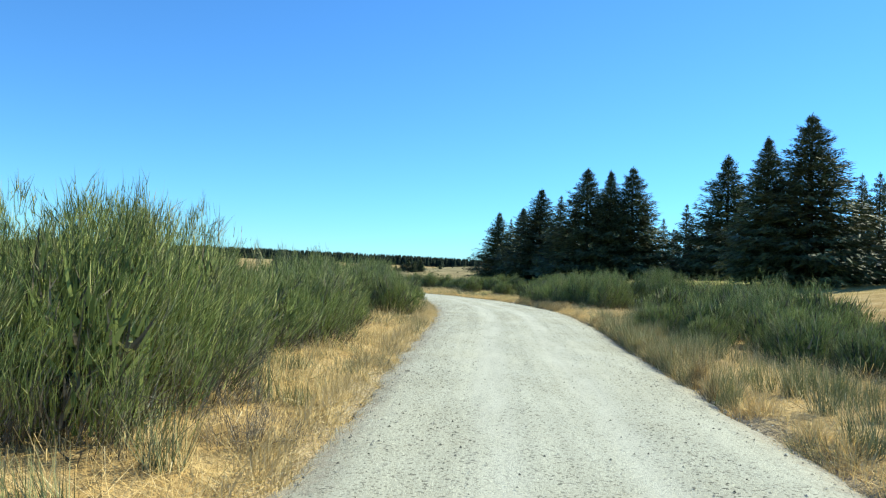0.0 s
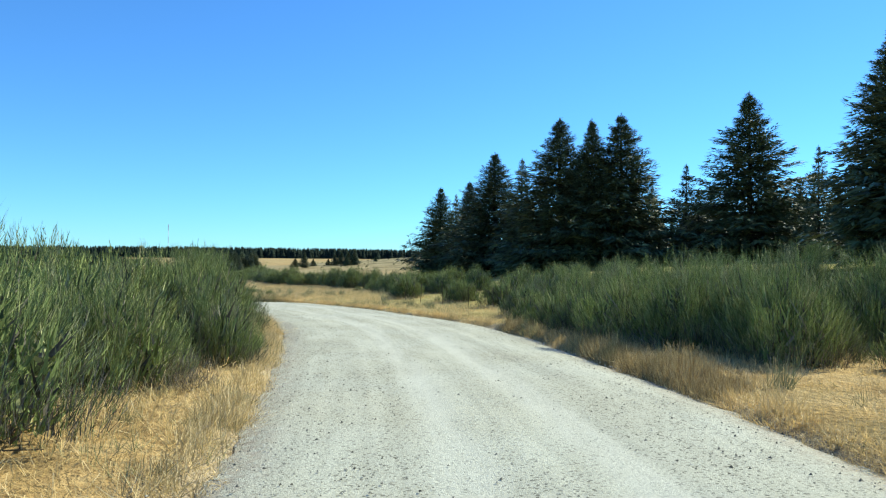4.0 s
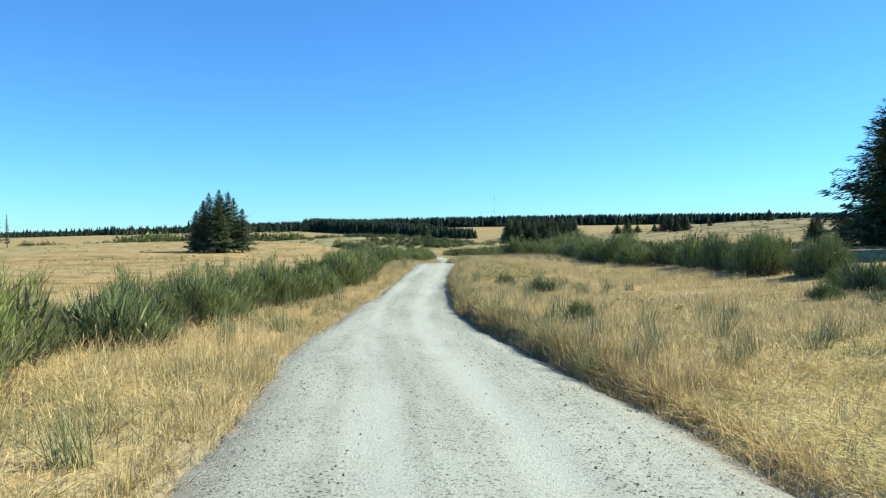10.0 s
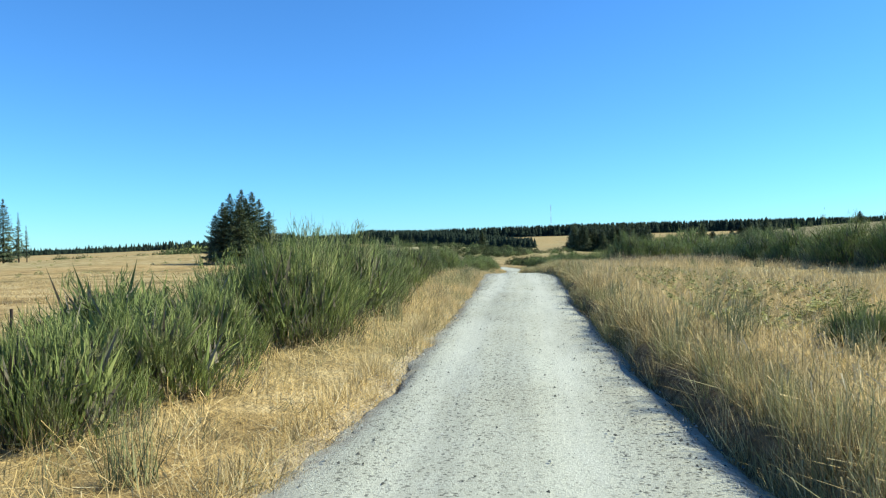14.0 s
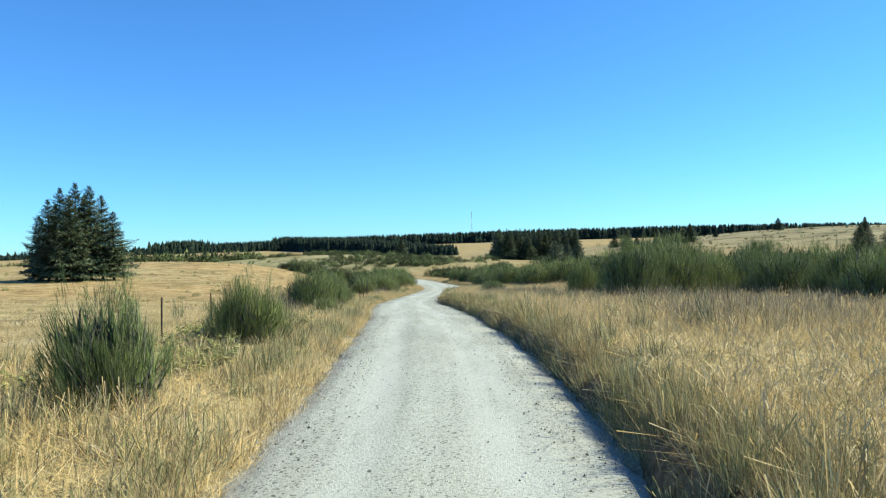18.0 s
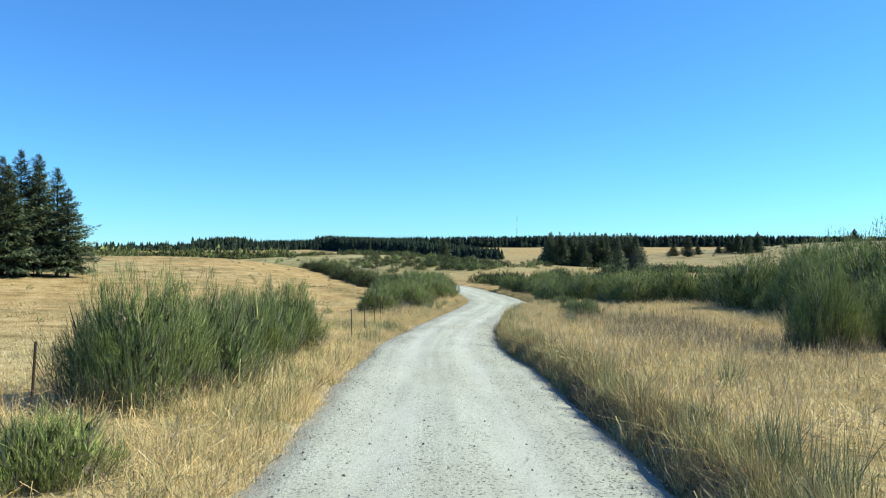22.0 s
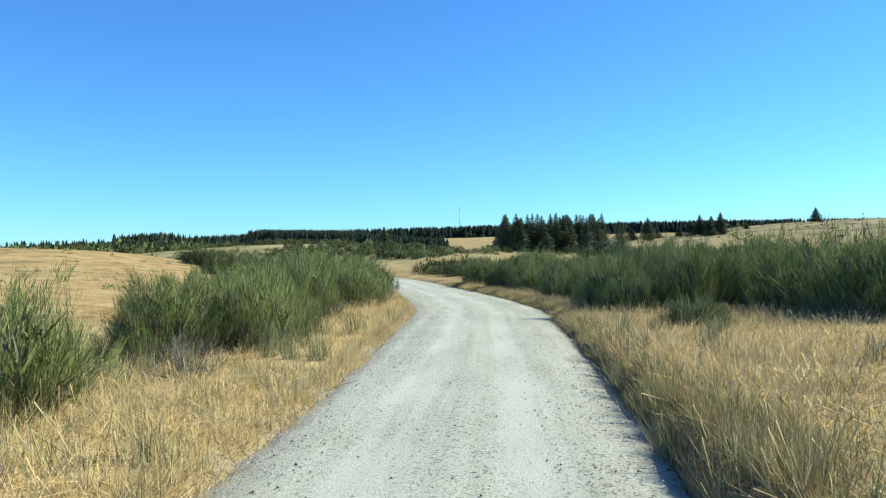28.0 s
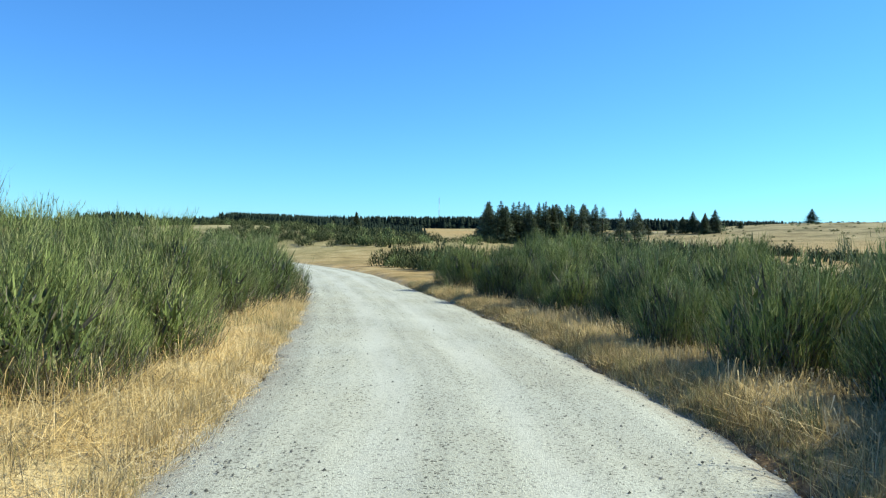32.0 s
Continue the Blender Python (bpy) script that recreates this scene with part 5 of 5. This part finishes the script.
for mat, seed, label in ((THATCH, 83, "thick brown weed clumps along the track's edge"), (WEED, 84, "thick grey-green weed clumps along the track's edge")):
    s = np.concatenate([rq.uniform(86, 212, 230), rq.uniform(12, 32, 24), rq.uniform(44, 57, 10)])
    x, y = road_at(s, half_width(s) + rq.uniform(-0.05, 0.35, len(s)))
    tagged(new("edge_clumps", grass_mesh("edge_clumps", x, y, rq.uniform(0.35, 0.72, len(x)), mat, 90, 0.009, 0.13, seed, 0.55, 0.1)), label, "weeds", kind="stuff")
for name, lo, hi, count, tall, mat, seed, label in (
        ("edge_weeds", 15, 32, 1700, 0.42, THATCH, 78, "dry brown weeds leaning over the track's edge"), ("edge_weeds", 42, 57, 1700, 0.42, THATCH, 79, "dry brown weeds leaning over the track's edge"),
        ("edge_greens", 16, 32, 550, 0.5, WEED, 80, "grey-green weeds crowding the track's edge"), ("broom_seedlings", 13, 34, 130, 0.75, SHOOT, 81, "young green broom shoots close to the track's edge")):
    x, y, s, sd, o = verge(count, 0.05, 3.2 if mat == SHOOT else 1.0, lo, hi, 1)
    keep = 0.8 * wobble(x, y, 1.2, 2.0 + seed % 3) + 0.6 * wobble(x, y, 3.9, 1.0 + seed % 5) + rq.normal(0, 0.25, len(x)) > -0.1
    x, y = x[keep], y[keep]
    tagged(new(name, grass_mesh(name, x, y, tall * (1 + 0.4 * wobble(x, y, 0.9, 8.0)), mat, 100 if mat == SHOOT else 18, 0.010, 0.2, seed, 0.5)), label, "shoots" if mat == SHOOT else "weeds", kind="stuff")

# ragged tufts that creep in over the gravel on both sides
for name, side, count, reach, mat, seed, label in (("creeping_grass", -1, 15000, 0.42, STRAW, 72, "short dry grass creeping over the gravel's edge"), 
                                                   ("creeping_grass", 1, 7000, 0.35, STRAW, 73, "short dry grass creeping over the gravel's edge"), ("overhanging_weeds", 1, 6500, 0.34, THATCH, 74, "dry brown weeds hanging over the shaded edge of the track")):
    s = rq.uniform(84 if mat == THATCH else -14, 88 if mat == STRAW and side > 0 else 262, count)
    o = -reach + (reach + 0.5) * rq.random(count)
    x, y = road_at(s, side * (half_width(s) + o))
    keep = 0.7 * wobble(x, y, 0.45, seed % 7) + 0.5 * wobble(x, y, 1.3, 2.0) + rq.normal(0, 0.15, count) + 1.1 * o > -0.12
    x, y, o = x[keep], y[keep], o[keep]
    tall = (0.16 + 0.2 * np.clip((o + reach) / 0.7, 0, 1)) * (1 + 0.5 * wobble(x, y, 0.7, 3.0)) * (1.25 if mat == THATCH else 1)
    tagged(new(name, grass_mesh(name, x, y, tall, mat, 12, 0.010, 0.15, seed, 1.2)), label, "grass" if mat == STRAW else "weeds", kind="stuff")


def bracken(name, x, y, seed, label):
    """Fern plants: arching fronds with pairs of leaflets."""
    rng = np.random.default_rng(seed)
    fr, lf = 6, 16
    n = len(x) * fr
    px, py = np.repeat(x, fr), np.repeat(y, fr)
    a = rng.uniform(0, 6.28, n)
    L = rng.uniform(0.32, 0.62, n)
    u = np.linspace(0.25, 1, lf)
    rr = L[:, None] * u * 0.8
    zz = height(px, py)[:, None] + L[:, None] * (0.95 * u - 0.35 * u ** 2)
    cx, cy = px[:, None] + np.cos(a)[:, None] * rr, py[:, None] + np.sin(a)[:, None] * rr
    side = np.where(np.arange(lf) % 2, 1.0, -1.0)[None] * (L[:, None] * 0.36 * (1.1 - u))
    base = np.stack([cx, cy, zz], -1).reshape(-1, 3)
    tip = base + np.stack([-np.sin(a)[:, None] * side + np.cos(a)[:, None] * 0.06, np.cos(a)[:, None] * side + np.sin(a)[:, None] * 0.06, np.full_like(side, -0.02)], -1).reshape(-1, 3)
    v, f = spikes(base, tip, np.full(len(base), 0.05), rng)
    sv, sf = spikes(np.stack([px, py, height(px, py)], 1), np.stack([cx[:, -1], cy[:, -1], zz[:, -1]], 1), np.full(n, 0.012), rng)
    return tagged(new(name, raw_mesh(name, *joined((v, f), (sv, sf)), [FERN])), label, "ferns", kind="stuff")


s = np.concatenate([rq.uniform(112, 130, 80), rq.uniform(139, 152, 70), rq.uniform(96, 112, 14)])
off = np.concatenate([rq.uniform(3.4, 7.5, 80), rq.uniform(-7.0, -3.8, 70), rq.uniform(5, 9, 14)])
x, y = road_at(s, off)
bracken("bracken_ferns", x, y, 66, "pale green bracken ferns among the verge grass")
x, y, s, sd, o = verge(24000, 7, 40)
tagged(new("pasture_grass", grass_mesh("pasture_grass", x, y, np.full(len(x), 0.24) * (1 + 0.6 * wobble(x, y, 1.7, 9.0)), STRAW, 9, 0.016, 0.30, 63, 1.3)), "thin dry grass tufts over the pasture", "grass", kind="stuff")
x, y, s, sd, o = verge(9000, 5, 60, 80, 262, -1)
keep = wobble(x, y, 3.5, 2.0) + rq.normal(0, 0.3, len(x)) > 0.25
x, y = x[keep], y[keep]
tagged(new("pasture_weeds", grass_mesh("pasture_weeds", x, y, 0.22 * (1 + 0.5 * wobble(x, y, 2.0, 6.0)), THATCH, 14, 0.022, 0.35, 69, 1.1)), "brown matted weeds in patches over the pasture", "weeds", kind="stuff")
x, y, s, sd, o = verge(30000, 0.7, 15, 84, 240, 1)
keep = wobble(x, y, 2.7, 9.0) + rq.normal(0, 0.35, len(x)) > -0.35
x, y = x[keep], y[keep]
tagged(new("meadow_grass", grass_mesh("meadow_grass", x, y, 0.42 * (1 + 0.35 * wobble(x, y, 3.0, 6.0) + 0.2 * wobble(x, y, 0.9, 2.0)), STRAW, 14, 0.0115, 0.30, 68, 1.3, 0.25)), "tall tangled dry grass east of the track", "grass", kind="stuff")
x, y, s, sd, o = verge(5500, 0.4, 17, 84, 226, 1)
keep = wobble(x, y, 3.6, 2.0) + rq.normal(0, 0.35, len(x)) + 0.4 * (s < 122) > 0.25
x, y = x[keep], y[keep]
tagged(new("meadow_weeds", grass_mesh("meadow_weeds", x, y, 0.36 * (1 + 0.5 * wobble(x, y, 2.2, 3.0)), WEED, 15, 0.010, 0.26, 70, 0.9)), "grey-green weeds in patches through the meadow grass", "weeds", kind="stuff")
x, y, s, sd, o = verge(4200, 3.4, 9, 138, 192, 1)
keep = wobble(x, y, 4.2, 6.0) + rq.normal(0, 0.3, len(x)) + 0.10 * (o - 5) > 0.1
x, y = x[keep], y[keep]
tagged(new("dead_weeds", grass_mesh("dead_weeds", x, y, 0.62 * (1 + 0.45 * wobble(x, y, 1.8, 4.0)), DEAD, 14, 0.009, 0.22, 75, 0.6, 0.15)), "grey-brown dead weeds in a belt before the broom", "weeds", kind="stuff")
x, y, s, sd, o = verge(2600, 0.3, 4.2, 128, 200, -1)
keep = wobble(x, y, 1.9, 1.0) + rq.normal(0, 0.3, len(x)) > 0.15
x, y = x[keep], y[keep]
tagged(new("tall_weeds", grass_mesh("tall_weeds", x, y, 0.50 * (1 + 0.5 * wobble(x, y, 1.1, 2.0)), WEED, 18, 0.010, 0.22, 76, 0.7, 0.1)), "tall olive weeds tangled in the western verge", "weeds", kind="stuff")
x, y, s, sd, o = verge(900, 0.5, 4.5, 118, 170, -1)
keep = wobble(x, y, 1.5, 5.0) + rq.normal(0, 0.25, len(x)) > 0.25
x, y = x[keep], y[keep]
tagged(new("dead_weeds", grass_mesh("dead_weeds", x, y, 0.40 * (1 + 0.5 * wobble(x, y, 1.1, 2.0)), DEAD, 22, 0.010, 0.24, 77, 0.9, 0.2)), "grey-brown dead weeds in small heaps on the verge", "weeds", kind="stuff")
x, y, s, sd, o = verge(1500, 0.6, 9)
keep = wobble(x, y, 6.0, 11.0) + rq.normal(0, 0.3, len(x)) - 0.3 * ((sd > 0) & (s > 125)) + 0.25 * ((sd > 0) & (s > 84) & (s < 122)) > 0.25
x, y = x[keep], y[keep]
tagged(new("broom_seedlings", grass_mesh("broom_seedlings", x, y, rq.uniform(0.4, 1.0, len(x)), SHOOT, 100, 0.010, 0.22, 64, 0.45)), "young green broom shoots among the grass", "shoots", kind="stuff")


# ---- loose stones on the track ----
def stones(name, n, lo, hi, seed, edge_bias):
    rng = np.random.default_rng(seed)
    s = rng.uniform(-8, 262, n)
    u = rng.uniform(-1, 1, n)
    u = np.sign(u) * np.abs(u) ** edge_bias
    off = u * half_width(s) * 1.14
    keep = rng.random(n) > 0.8 * np.exp(-((np.abs(off + 0.1) - 0.85) / 0.32) ** 2)
    s, u, off, n = s[keep], u[keep], off[keep], int(keep.sum())
    x, y = road_at(s, off)
    z = sum(np.interp(y + k, PROFILE_Y, PROFILE_Z) for k in (-4, -2, 0, 2, 4)) / 5 + 0.05 * (1 - u ** 2) - 0.12 * np.clip((np.abs(u) - 0.82) / 0.07, 0, 1)
    z = np.where(np.abs(u) > 0.9, height(x, y) + 0.01, z)
    r = lo + (hi - lo) * rng.random(n) ** 5
    shape = np.array([(1, 0.1, 0), (-0.5, 0.85, 0), (-0.6, -0.8, 0), (0.05, 0.05, 0.9)])
    ang = rng.uniform(0, 6.28, n)
    jit = rng.uniform(0.65, 1.35, (n, 4, 3))
    p = shape[None] * jit * r[:, None, None]
    c, q = np.cos(ang)[:, None], np.sin(ang)[:, None]
    v = np.stack([p[..., 0] * c - p[..., 1] * q + x[:, None], p[..., 0] * q + p[..., 1] * c + y[:, None], p[..., 2] + z[:, None] - 0.004], -1)
    f = np.array([(0, 1, 3), (1, 2, 3), (2, 0, 3)])
    return raw_mesh(name, v.reshape(-1, 3), (np.arange(n)[:, None, None] * 4 + f[None]).reshape(-1, 3), [STONE])


tagged(new("loose_gravel", stones("loose_gravel", 130000, 0.006, 0.026, 71, 0.55)), "loose grey stones scattered over the track", "gravel", kind="stuff")
